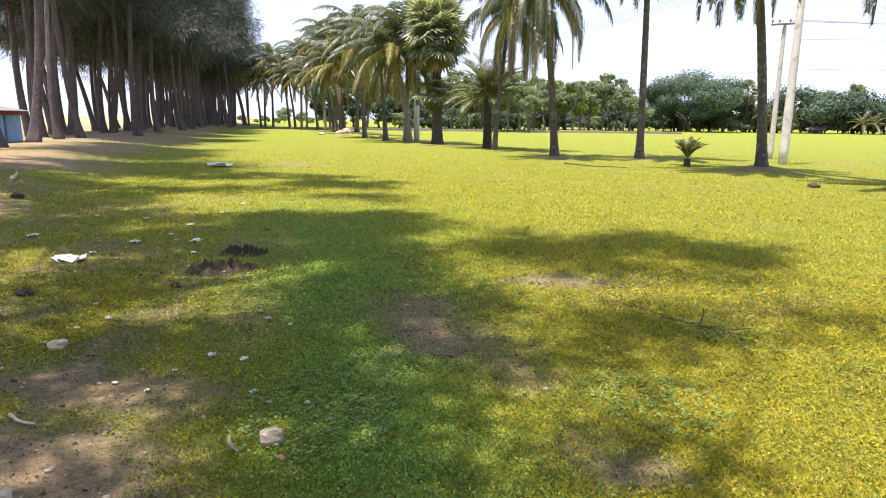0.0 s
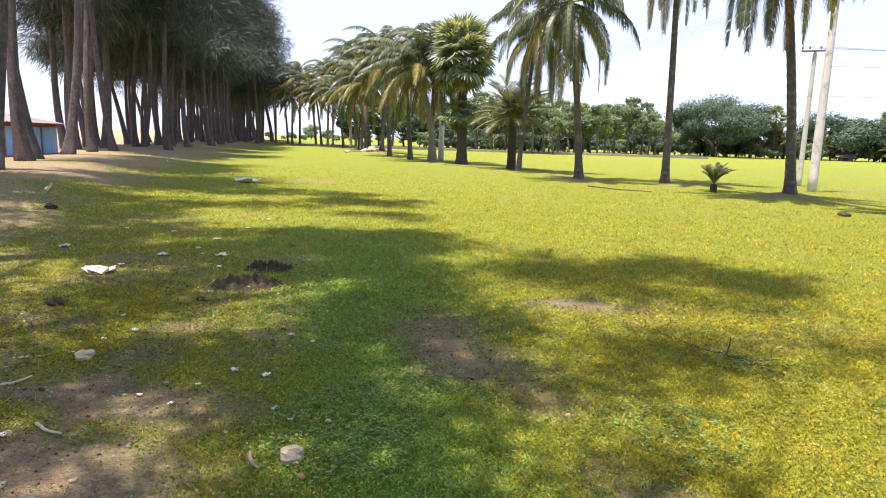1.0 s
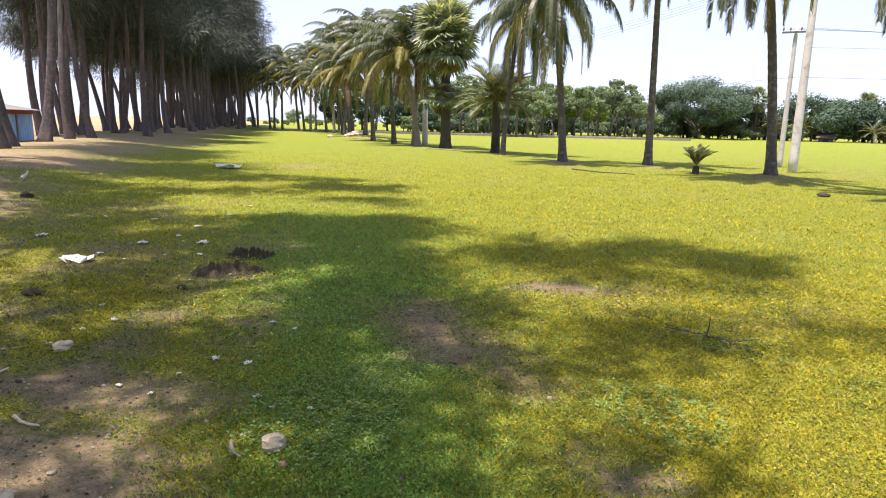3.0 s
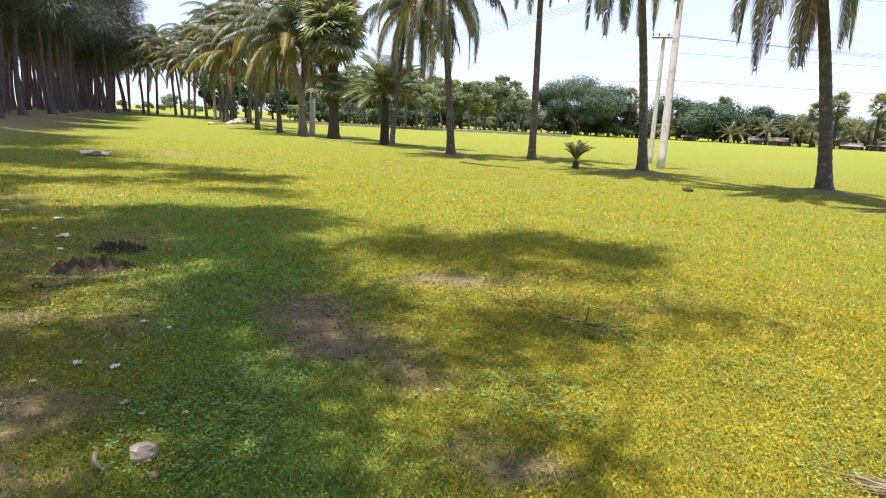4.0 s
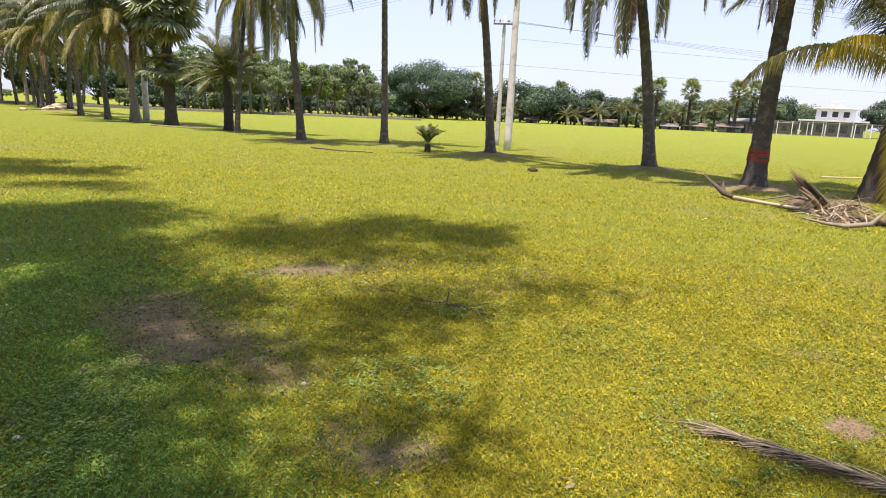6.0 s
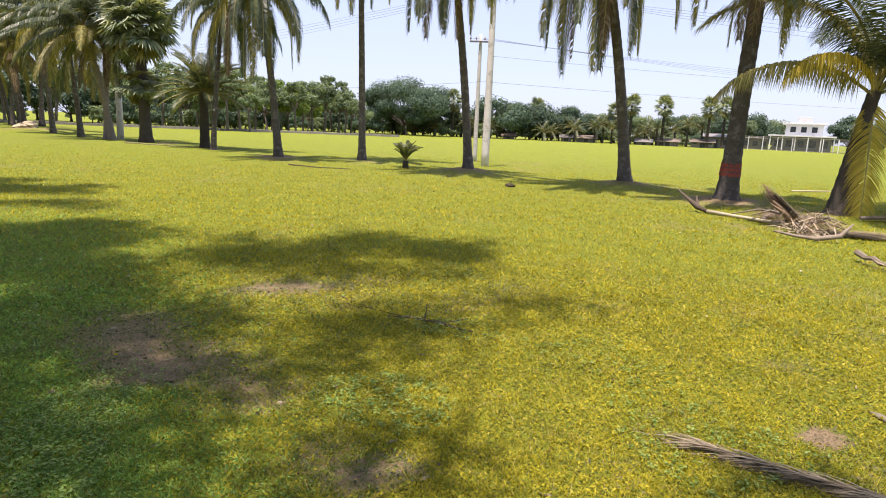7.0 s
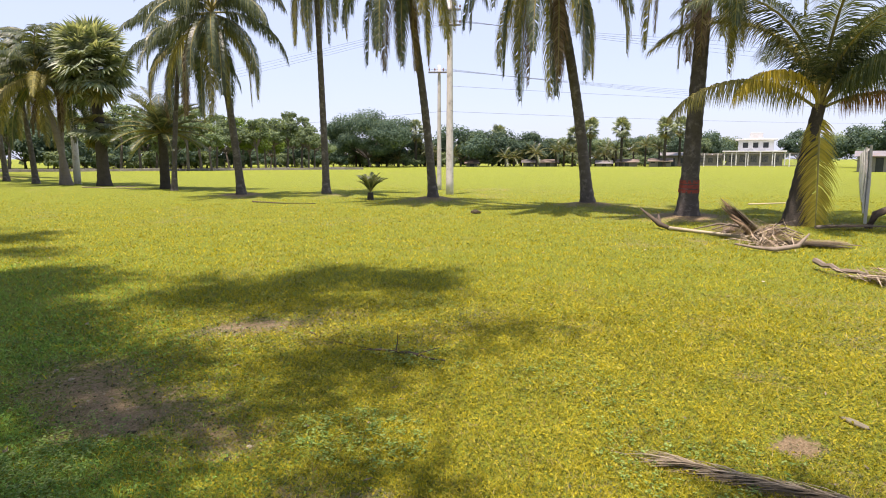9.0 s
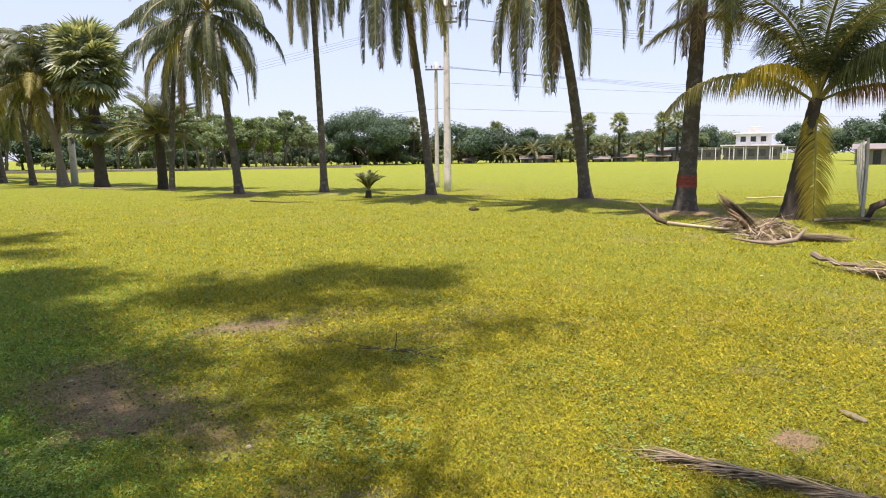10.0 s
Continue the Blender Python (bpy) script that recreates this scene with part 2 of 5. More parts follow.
# ---- mesh building ----
class Shape:
    """Vertices and faces gathered for one mesh."""

    def __init__(self):
        self.v, self.f = [], []

    def quadstrip(self, left, right):
        k = len(self.v)
        for a, b in zip(left, right):
            self.v += [tuple(a), tuple(b)]
        for i in range(len(left) - 1):
            j = k + 2 * i
            self.f.append((j, j + 1, j + 3, j + 2))

    def poly(self, pts):
        k = len(self.v)
        self.v += [tuple(p) for p in pts]
        self.f.append(tuple(range(k, k + len(pts))))

    def tube(self, pts, radii, n=8, caps=True, flute=None, seed=0.0):
        pts = [Vector(p) for p in pts]
        k = len(self.v)
        for i, (p, r) in enumerate(zip(pts, radii)):
            d = (pts[min(i + 1, len(pts) - 1)] - pts[max(i - 1, 0)]).normalized()
            ref = Vector((0, 0, 1)) if abs(d.z) < 0.9 else Vector((1, 0, 0))
            a = d.cross(ref).normalized()
            b = d.cross(a)
            for j in range(n):
                t = 2 * math.pi * j / n
                rr = r * (1 + (flute(i / (len(pts) - 1), t) if flute else 0))
                self.v.append(tuple(p + (a * math.cos(t) + b * math.sin(t)) * rr))
        for i in range(len(pts) - 1):
            for j in range(n):
                a0, a1 = k + i * n + j, k + i * n + (j + 1) % n
                self.f.append((a0, a1, a1 + n, a0 + n))
        if caps:
            self.f.append(tuple(range(k + n - 1, k - 1, -1)))
            e = k + (len(pts) - 1) * n
            self.f.append(tuple(range(e, e + n)))

    def box(self, lo, hi, chamfer=0.0):
        c = chamfer
        k = len(self.v)
        if c <= 0:
            for z in (lo[2], hi[2]):
                self.v += [(lo[0], lo[1], z), (hi[0], lo[1], z), (hi[0], hi[1], z), (lo[0], hi[1], z)]
            for q in ((3, 2, 1, 0), (4, 5, 6, 7), (0, 1, 5, 4), (1, 2, 6, 5), (2, 3, 7, 6), (3, 0, 4, 7)):
                self.f.append(tuple(k + i for i in q))
            return
        rings = [(lo[2], c), (lo[2] + c, 0), (hi[2] - c, 0), (hi[2], c)]
        for z, s in rings:
            self.v += [(lo[0] + s, lo[1] + s, z), (hi[0] - s, lo[1] + s, z), (hi[0] - s, hi[1] - s, z), (lo[0] + s, hi[1] - s, z)]
        self.f.append(tuple(k + i for i in (3, 2, 1, 0)))
        for r in range(3):
            for j in range(4):
                a0, a1 = k + r * 4 + j, k + r * 4 + (j + 1) % 4
                self.f.append((a0, a1, a1 + 4, a0 + 4))
        self.f.append(tuple(k + 12 + i for i in range(4)))

    def data(self, name, material, smooth=False):
        me = bpy.data.meshes.new(name)
        me.from_pydata(self.v, [], self.f)
        me.materials.append(material)
        if smooth:
            me.polygons.foreach_set("use_smooth", [True] * len(me.polygons))
        me.update()
        return me


def part(name, shape, material, parent=None, label="", m=None, smooth=False):
    """One mesh object under a thing or a part."""
    me = shape.data(name, material, smooth) if isinstance(shape, Shape) else shape
    ob = new(name, me)
    if parent:
        ob.parent = parent
    if m:
        ob.matrix_basis = m
    return tagged(ob, label)


def thing(name, x, y, z, label, category, group="", turn=0.0):
    ob = new(name)
    ob.empty_display_size = 0.2
    ob.matrix_basis = pose(x, y, z, 0, 0, turn)
    return tagged(ob, label, category, group)


def smoothstep(a, b, x):
    t = np.clip((np.asarray(x, float) - a) / (b - a), 0, 1)
    return t * t * (3 - 2 * t)


def waves(x, y, seed, scale):
    """Cheap smooth noise on arrays, about -1 to 1."""
    r = np.random.RandomState(seed)
    out = np.zeros_like(np.asarray(x, float))
    for k in range(7):
        a, ph, f = r.uniform(0, 6.28), r.uniform(0, 6.28), scale * r.uniform(0.6, 1.9)
        out += np.sin(f * (np.cos(a) * x + np.sin(a) * y) + ph)
    return out / 3.2


# ---- the lie of the land ----
PALMS = [
    # base x, y; crown x, y, z; trunk radius low, high; frond length; fronds; seed
    (4.60, 31.90, 3.55, 31.05, 8.10, 0.19, 0.125, 4.3, 25, 1),
    (1.95, 38.50, 2.65, 38.00, 7.90, 0.15, 0.10, 4.0, 20, 2),
    (8.50, 31.00, 7.85, 29.75, 11.1, 0.18, 0.11, 4.2, 22, 3),
    (11.20, 24.30, 9.24, 22.83, 9.30, 0.18, 0.115, 4.4, 24, 4),
    (14.80, 18.75, 12.20, 17.83, 8.35, 0.205, 0.135, 4.5, 25, 5),
    (15.00, 14.30, 14.50, 13.40, 8.90, 0.275, 0.165, 4.4, 22, 6),
]
GROVE = [(-14.7, 18.2), (-17.3, 23.2), (-18.1, 24.8), (-20.2, 29.8), (-21.9, 34.6), (-22.4, 37.5), (-26.7, 48.5), (-31.7, 60.9)]
MOUNDS = [(11.2, 24.3, 0.22, 1.1), (14.8, 18.75, 0.25, 1.3), (4.6, 31.9, 0.15, 1.2), (15.0, 14.3, 0.10, 1.3), (-11.5, 68.5, 0.5, 3.0), (8.5, 31.0, 0.1, 1.0)]


def land(x, y):
    x, y = np.asarray(x, float), np.asarray(y, float)
    near = np.hypot(x, y)
    z = 0.012 * waves(x, y, 3, 1.7) + 0.004 * waves(x, y, 4, 6.0)
    z = z + 0.06 * waves(x, y, 5, 0.22) * smoothstep(9, 20, near) * (1 - smoothstep(60, 110, near))
    line = -9.5 - 0.30 * (y - 1.0)
    z = z + 0.45 * smoothstep(-5.5, 0.5, line - x) * (1 - smoothstep(5, 11, line - x)) * smoothstep(-12, 0, y) * (1 - smoothstep(150, 190, y))
    for mx, my, h, r in MOUNDS:
        z = z + h * np.exp(-((x - mx) ** 2 + (y - my) ** 2) / (r * r))
    return z


def at_ground(x, y):
    return float(land(x, y))


BARE = [(0.1, 5.0, 0.6, 0.5), (0.40, 4.2, 0.4, 0.35), (0.95, 3.0, 0.32, 0.22), (0.62, 3.45, 0.36, 0.2), (0.2, 2.7, 0.4, 0.18), (-0.4, 5.4, 0.6, 0.6),
        (3.66, 2.65, 0.20, 0.15), (3.66, 2.65, 0.19, 0.14), (3.66, 2.65, 0.16, 0.12), (1.1, 6.9, 0.7, 0.3), (-0.6, 6.2, 0.6, 0.5), (4.6, 3.6, 0.3, 0.2), (-2.2, 2.9, 0.9, 0.4), (-6, 24, 2.2, 1.2)]


FAINT = [(0.45, 4.5, 0.9, 0.7), (0.9, 3.5, 0.6, 0.6), (0.1, 5.7, 0.8, 0.6), (0.6, 2.9, 0.5, 0.4), (1.2, 7.0, 0.7, 0.35)]


def wear_at(x, y):
    """How bare the turf is, 0 to 1."""
    x, y = np.asarray(x, float), np.asarray(y, float)
    w = 0.16 + 0.14 * waves(x, y, 11, 0.9) + 0.10 * waves(x, y, 12, 2.6)
    w = w - 0.10 * smoothstep(14, 40, np.hypot(x, y)) + 0.10 * waves(x, y, 13, 0.16)
    w = w + (0.13 * waves(x, y, 14, 4.2) + 0.10 * waves(x, y, 15, 9.0)) * (1 - smoothstep(4.5, 9, np.hypot(x, y)))
    left = smoothstep(0.35, 2.1, -x - 0.20 * (y - 3.0)) * (1 - smoothstep(8, 16, y))
    w = w + 0.42 * left
    line = -9.5 - 0.30 * (y - 1.0)
    w = w + 0.75 * smoothstep(-6.5, -1.0, line - x)
    w = w - 0.28 * np.exp(-((x + 0.55) ** 2 / 0.35 + (y - 4.2) ** 2 / 4.0))
    for bx, by, rx, ry in BARE:
        w = w + 0.36 * np.exp(-(((x - bx) / rx) ** 2 + ((y - by) / ry) ** 2) ** 1.5)
    for bx, by, rx, ry in FAINT:
        w = w + 0.20 * np.exp(-(((x - bx) / rx) ** 2 + ((y - by) / ry) ** 2))
    for mx, my, h, r in MOUNDS:
        w = w + 0.95 * np.exp(-((x - mx) ** 2 + (y - my) ** 2) / (r * r))
    return np.clip(w, 0, 1)


def axis(lo, hi, step, far):
    mid = list(np.arange(lo, hi + 1e-6, step))
    up, s = [], step
    while (up[-1] if up else hi) < far:
        s *= 1.13
        up.append((up[-1] if up else hi) + s)
    down, s = [], step
    while (down[-1] if down else lo) > -far:
        s *= 1.13
        down.append((down[-1] if down else lo) - s)
    return np.array(down[::-1] + mid + up)


def build_ground():
    xs, ys = axis(-8, 9, 0.11, 2400), axis(0.5, 13, 0.11, 2400)
    gx, gy = np.meshgrid(xs, ys)
    gz = land(gx, gy)
    co = np.stack([gx, gy, gz], -1).reshape(-1, 3)
    nx, ny = len(xs), len(ys)
    idx = np.arange(nx * ny).reshape(ny, nx)
    quads = np.stack([idx[:-1, :-1], idx[:-1, 1:], idx[1:, 1:], idx[1:, :-1]], -1).reshape(-1, 4)
    me = bpy.data.meshes.new("ground")
    me.from_pydata(co.tolist(), [], quads.tolist())
    me.materials.append(M_GROUND)
    line = -9.5 - 0.30 * (gy - 1.0)
    sandy = smoothstep(-5.5, -2, line - gx) * (0.45 + 0.55 * smoothstep(-0.2, 0.6, waves(gx, gy, 21, 0.35)))
    sandy = np.maximum(sandy, 0.35 * np.exp(-(((gx + 2.2) / 1.2) ** 2 + ((gy - 3.0) / 0.5) ** 2)))
    for nm, arr in (("wear", wear_at(gx, gy)), ("sand", sandy)):
        me.attributes.new(nm, "FLOAT", "POINT").data.foreach_set("value", arr.reshape(-1).astype(np.float32))
    me.polygons.foreach_set("use_smooth", [True] * len(me.polygons))
    return tagged(new("ground", me), "short green pasture turf worn to bare brown soil", "ground", kind="structure")


build_ground()


# ---- grass and weeds ----
def scatter(n, r0, r1, seed, power=1.0):
    r = np.random.RandomState(seed)
    rad = r0 + (r1 - r0) * r.rand(n) ** power
    az = np.radians(r.uniform(-50, 68, n) + (r.rand(n) < 0.35) * r.normal(0, 20, n))
    return rad * np.sin(az), rad * np.cos(az), rad, r


def blades(n, r0, r1, seed, tall, wide, power, keep_bare):
    x, y, rad, r = scatter(n, r0, r1, seed, power)
    w = wear_at(x, y)
    clump = 0.5 + 0.5 * waves(x, y, seed + 5, 7.0)
    ok = r.rand(n) > np.clip((w - 0.25) * 1.8, 0, 1) * (1 - keep_bare)
    ok &= (w < 0.70) | (r.rand(n) < 0.25)
    ok &= r.rand(n) > np.clip((rad - 0.3 * r1) / (0.7 * r1), 0, 1) ** 0.7
    x, y, rad, clump = x[ok], y[ok], rad[ok], clump[ok]
    n = len(x)
    z = land(x, y)
    h = tall * (0.45 + 0.8 * r.rand(n)) * (0.65 + 0.6 * clump)
    wd = wide * (0.6 + 0.8 * r.rand(n)) * np.clip(rad / 7.0, 0.7, 1.9)
    a, lean, la = r.uniform(0, 6.28, n), r.uniform(0.4, 2.0, n) * h, r.uniform(0, 6.28, n)
    cx, cy = np.cos(a) * wd, np.sin(a) * wd
    tx, ty = np.cos(la) * lean, np.sin(la) * lean
    p = np.empty((n, 3, 3))
    p[:, 0] = np.stack([x - cx, y - cy, z - 0.004], -1)
    p[:, 1] = np.stack([x + cx, y + cy, z - 0.004], -1)
    p[:, 2] = np.stack([x + tx, y + ty, z + h], -1)
    return p


def lush_shade_at(x, y):
    """The strip along the track where the turf stays green; its tone also imitates shaded grass."""
    mid = -0.40 - 0.24 * (y - 3.5)
    f = np.exp(-((x - mid) / (0.42 + 0.12 * y)) ** 2) * (1 - smoothstep(9, 16, y))
    return np.clip(f * (1.1 + 0.30 * waves(x, y, 31, 1.4)), 0, 0.95)


def add_blades(name, p, material, label):
    me = bpy.data.meshes.new(name)
    me.from_pydata(p.reshape(-1, 3).tolist(), [], np.arange(3 * len(p)).reshape(-1, 3).tolist())
    me.materials.append(material)
    tagged(new(name, me), label, "grass", kind="stuff")


def turf_leaves(n, seed):
    """Small flat leaves of the low turf, each a folded diamond."""
    x, y, rad, r = scatter(n, 1.9, 9.5, seed, 0.9)
    w = wear_at(x, y)
    ok = (r.rand(n) > np.clip((w - 0.3) * 1.8, 0, 0.6)) & ((w < 0.70) | (r.rand(n) < 0.25)) & (r.rand(n) > np.clip((rad - 4) / 5.5, 0, 1))
    x, y, rad = x[ok], y[ok], rad[ok]
    n = len(x)
    z = land(x, y) + r.uniform(0.006, 0.034, n)
    a, tilt, roll = r.uniform(0, 6.28, n), r.normal(0, 0.5, n), r.normal(0, 0.55, n)
    l = r.uniform(0.006, 0.017, n) * np.clip(rad / 5.0, 0.8, 1.5)
    w = l * r.uniform(0.30, 0.62, n)
    d = np.stack([np.cos(a) * np.cos(tilt), np.sin(a) * np.cos(tilt), np.sin(tilt)], -1) * l[:, None]
    q = np.stack([-np.sin(a) * np.cos(roll), np.cos(a) * np.cos(roll), np.sin(roll)], -1) * w[:, None]
    o = np.stack([x, y, z], -1)
    return np.stack([o - d, o + q, o + d, o - q], 1)


def add_leaves(name, p, material, label):
    me = bpy.data.meshes.new(name)
    me.from_pydata(p.reshape(-1, 3).tolist(), [], np.arange(4 * len(p)).reshape(-1, 4).tolist())
    me.materials.append(material)
    tagged(new(name, me), label, "grass", kind="stuff")


def worn(p):
    """Blades that stand on trodden ground."""
    return wear_at(p[:, 0, 0], p[:, 0, 1]) + 0.12 * np.random.RandomState(6).randn(len(p)) > 0.50


def build_grass():
    p = np.concatenate([blades(420000, 1.9, 12.0, 41, 0.040, 0.0036, 0.9, 0.5), blades(400000, 6.0, 42.0, 42, 0.044, 0.0056, 0.8, 0.15)])
    dull = worn(p)
    q = p[dull]
    q[:, 2] = q[:, 0] + (q[:, 2] - q[:, 0]) * 0.6
    add_blades("worn_grass", q, M_WORN, "sparse dull green grass on trodden ground")
    p = p[~dull]
    green = np.random.RandomState(8).rand(len(p)) < lush_shade_at(p[:, 0, 0], p[:, 0, 1])
    add_blades("grass", p[~green], M_GRASS, "short yellow-green grass blades of a grazed lawn")
    add_blades("lush_grass", p[green], M_LUSH_SHADE, "deep green grass strip along the track, toned also as shaded turf")
    q = turf_leaves(300000, 61)
    dull = worn(q)
    add_leaves("worn_turf_leaves", q[dull], M_WORN, "small dull green leaves on trodden ground")
    q = q[~dull]
    green = np.random.RandomState(9).rand(len(q)) < lush_shade_at(q[:, 0, 0], q[:, 0, 1])
    add_leaves("turf_leaves", q[~green], M_GRASS, "small yellow-green leaves of the low turf")
    add_leaves("lush_turf_leaves", q[green], M_LUSH_SHADE, "small deep green leaves of the low turf")
    add_blades("dry_grass", blades(60000, 1.9, 12.0, 47, 0.034, 0.0034, 0.9, 0.95), M_STRAW, "dry straw-coloured grass among the green turf")


build_grass()


def build_weeds():
    r = random.Random(9)
    s = Shape()
    for _ in range(7500):
        px, py = r.gauss(0.1, 1.2), r.uniform(2.1, 5.6)
        if r.random() < 0.35:
            px, py = r.uniform(-1.6, 3.5), r.uniform(2.3, 8.5)
        if float(waves(px, py, 77, 2.2)) < 0.25 or r.random() < float(wear_at(px, py)) - 0.15:
            continue
        pz = at_ground(px, py)
        for _k in range(r.randint(3, 7)):
            a, rad, h = r.uniform(0, 6.28), r.uniform(0.004, 0.035), r.uniform(0.018, 0.045)
            c = Vector((px + math.cos(a) * rad, py + math.sin(a) * rad, pz + h))
            d = Vector((math.cos(a), math.sin(a), r.uniform(-0.4, 0.3))).normalized()
            sd = d.cross(Vector((0, 0, 1))).normalized()
            ln, wd = r.uniform(0.007, 0.016), r.uniform(0.005, 0.010)
            s.poly([c - d * ln, c + sd * wd, c + d * ln, c - sd * wd])
    tagged(part("weeds", s, M_CLOVER), "small broad-leaved weeds low in the turf", "weeds", kind="stuff")


build_weeds()


# ---- palms ----
def frond_shape(length, a0, bend, pairs, leaflet, hang, seed, wide=0.030, stalk=0.10, fold=0.1):
    """A feather leaf growing along +x: leaflets in one shape, the stalk in another."""
    r = random.Random(seed)
    leaves, stem = Shape(), Shape()
    n = 14
    pts, tang = [Vector((0, 0, 0))], []
    yaw = r.uniform(-0.12, 0.12)
    for i in range(n):
        s = (i + 0.5) / n
        a = math.radians(max(a0 - bend * s ** 1.15, -88))
        y = yaw * s
        d = Vector((math.cos(a) * math.cos(y), math.cos(a) * math.sin(y), math.sin(a)))
        tang.append(d)
        pts.append(pts[-1] + d * length / n)
    stem.tube(pts, [0.042 * (1 - 0.9 * i / n) + 0.004 for i in range(n + 1)], 4, False)
    twist = r.uniform(-0.5, 0.5)
    for k in range(pairs):
        s = stalk + (0.995 - stalk) * (k + 0.5) / pairs
        q = s * n
        i = min(int(q), n - 1)
        p = pts[i].lerp(pts[i + 1], q - i)
        t = tang[i]
        side0 = Vector((0, 0, 1)).cross(t)
        if side0.length < 0.05:
            side0 = Vector((0, 1, 0))
        side0.normalize()
        up = t.cross(side0)
        ll = leaflet * math.sin(math.pi * min(0.16 + 0.80 * s, 0.97)) ** 0.6
        for sg in (1, -1):
            if r.random() < 0.05:
                continue
            l = ll * r.uniform(0.8, 1.15)
            tw = twist * s
            sd = side0 * math.cos(tw) * sg + up * math.sin(tw)
            d0 = (sd * 0.85 + t * (0.42 + 0.5 * s) + up * (fold + r.uniform(-0.1, 0.1))).normalized()
            d1 = (d0 * (1 - hang * 0.55) + Vector((0, 0, -1)) * hang * r.uniform(0.7, 1.2)).normalized()
            d2 = (d1 * 0.6 + Vector((0, 0, -1)) * hang * r.uniform(0.6, 1.2)).normalized() if hang > 0.05 else d1
            w = wide * r.uniform(0.8, 1.2)
            wv = t * w
            p1 = p + d0 * l * 0.24
            p2 = p1 + d1 * l * 0.36
            p3 = p2 + d2 * l * 0.40
            j = len(leaves.v)
            leaves.v += [tuple(p - wv * 0.5), tuple(p + wv * 0.5), tuple(p1 - wv), tuple(p1 + wv), tuple(p2 - wv * 0.7), tuple(p2 + wv * 0.7), tuple(p3)]
            leaves.f += [(j, j + 1, j + 3, j + 2), (j + 2, j + 3, j + 5, j + 4), (j + 4, j + 5, j + 6)]
    return leaves, stem


FROND_CACHE = {}


def frond_data(kind, material):
    key = (kind, material.name)
    if key not in FROND_CACHE:
        lv, st = frond_shape(*kind)
        FROND_CACHE[key] = (lv.data("frond", material), st.data("stalk", M_RACHIS))
    return FROND_CACHE[key]


def add_frond(parent, at, turn, scale, kind, material, label=""):
    lv, st = frond_data(kind, material)
    m = Matrix.Translation(at) @ pose(0, 0, 0, 0, 0, turn) @ Matrix.Scale(scale, 4)
    f = part("frond", lv, None, parent, label, m)
    part("stalk", st, None, f)
    return f


def coco_kind(a0, seed, pairs=46, wide=0.034, soft=66, hang=0.7):
    bend = soft + 0.5 * max(a0, 0) + (seed % 3) * 9
    return (4.4, a0, bend, pairs, 0.98 if pairs > 80 else 0.86, hang if a0 < 60 else 0.5, seed, wide, 0.12, 0.12)


def nut_data():
    s = Shape()
    s.tube([(0, 0, 0.13), (0, 0, 0.08), (0, 0, 0), (0, 0, -0.09), (0, 0, -0.13)], [0.02, 0.09, 0.115, 0.08, 0.02], 7)
    return s.data("coconut", M_RACHIS, True)


NUT = nut_data()


def palm_trunk(base, crown, r0, r1, rings, flare=1.6, n=12, sway=0.0):
    s = Shape()
    b, c = Vector((0, 0, -0.15)), Vector(crown)
    mid = Vector((c.x * 0.30 + sway, c.y * 0.30, c.z * 0.52))
    pts, rad = [], []
    for i in range(rings + 1):
        t = i / rings
        p = b * (1 - t) ** 2 + mid * 2 * t * (1 - t) + c * t * t
        pts.append(p)
        r = r1 + (r0 - r1) * (1 - t) ** 1.2
        r *= 1 + (flare - 1) * math.exp(-t * c.z / 0.38)
        rad.append(r * (1.035 if i % 2 else 0.975))
    s.tube(pts, rad, n)
    return s


def coconut_palm(base, crown, r0, r1, flen, count, seed, label, group="coconut palms along the field", low=-56, yellow=0.22, dead=0.10, rings=56, band=None, pairs=92, bark=None):
    r = random.Random(seed)
    z = at_ground(*base)
    p = thing("coconut_palm", base[0], base[1], z, label, "palm tree", group)
    c = Vector((crown[0] - base[0], crown[1] - base[1], crown[2] - z))
    tr = part("trunk", palm_trunk(None, c, r0, r1, rings), bark or M_PALMBARK, p, "ringed grey-brown trunk", None, True)
    if band:
        s = Shape()
        for i in range(3):
            zz = band + 0.13 * i
            t = zz / c.z
            mid = Vector((c.x * 0.30, c.y * 0.30, c.z * 0.52))
            q = lambda u: mid * 2 * u * (1 - u) + c * u * u
            rr = (r1 + (r0 - r1) * (1 - t) ** 1.2) * (1 + 0.6 * math.exp(-zz / 0.38)) * 1.045
            s.tube([q(t - 0.006), q(t + 0.006)], [rr, rr * 0.99], 14, False)
        part("paint_band", s, M_REDBAND, p, "faded red paint rings", None, True)
    count = round(count * 1.25) if pairs > 80 else count
    for i in range(count):
        u = i / (count - 1)
        a0 = 82 - (82 - low) * u ** (0.85 if pairs > 80 else 1.05) + r.uniform(-7, 7)
        a0 = round(a0 / 11) * 11
        sd = r.randint(1, 3)
        mat = M_FROND
        if u > 0.5 and r.random() < yellow * 2:
            mat = M_YFROND
        if u > 0.8 and r.random() < dead * 5:
            mat = M_DFROND
        off = Vector((0, 0, 0.25 - 0.5 * u))
        add_frond(p, c + off, i * 137.5 + r.uniform(-14, 14), flen / 4.4 * r.uniform(0.9, 1.08), coco_kind(a0, sd, pairs, *((0.027, 84, 1.0) if pairs > 80 else (0.040, 56, 0.8))), mat)
    for i in range(7 if pairs > 80 else 4):
        a = r.uniform(0, 6.28)
        q = c + Vector((math.cos(a) * (r1 + 0.12), math.sin(a) * (r1 + 0.12), -0.25 - r.uniform(0, 0.35)))
        part("coconut", NUT, None, p, "", Matrix.Translation(q))
    return p


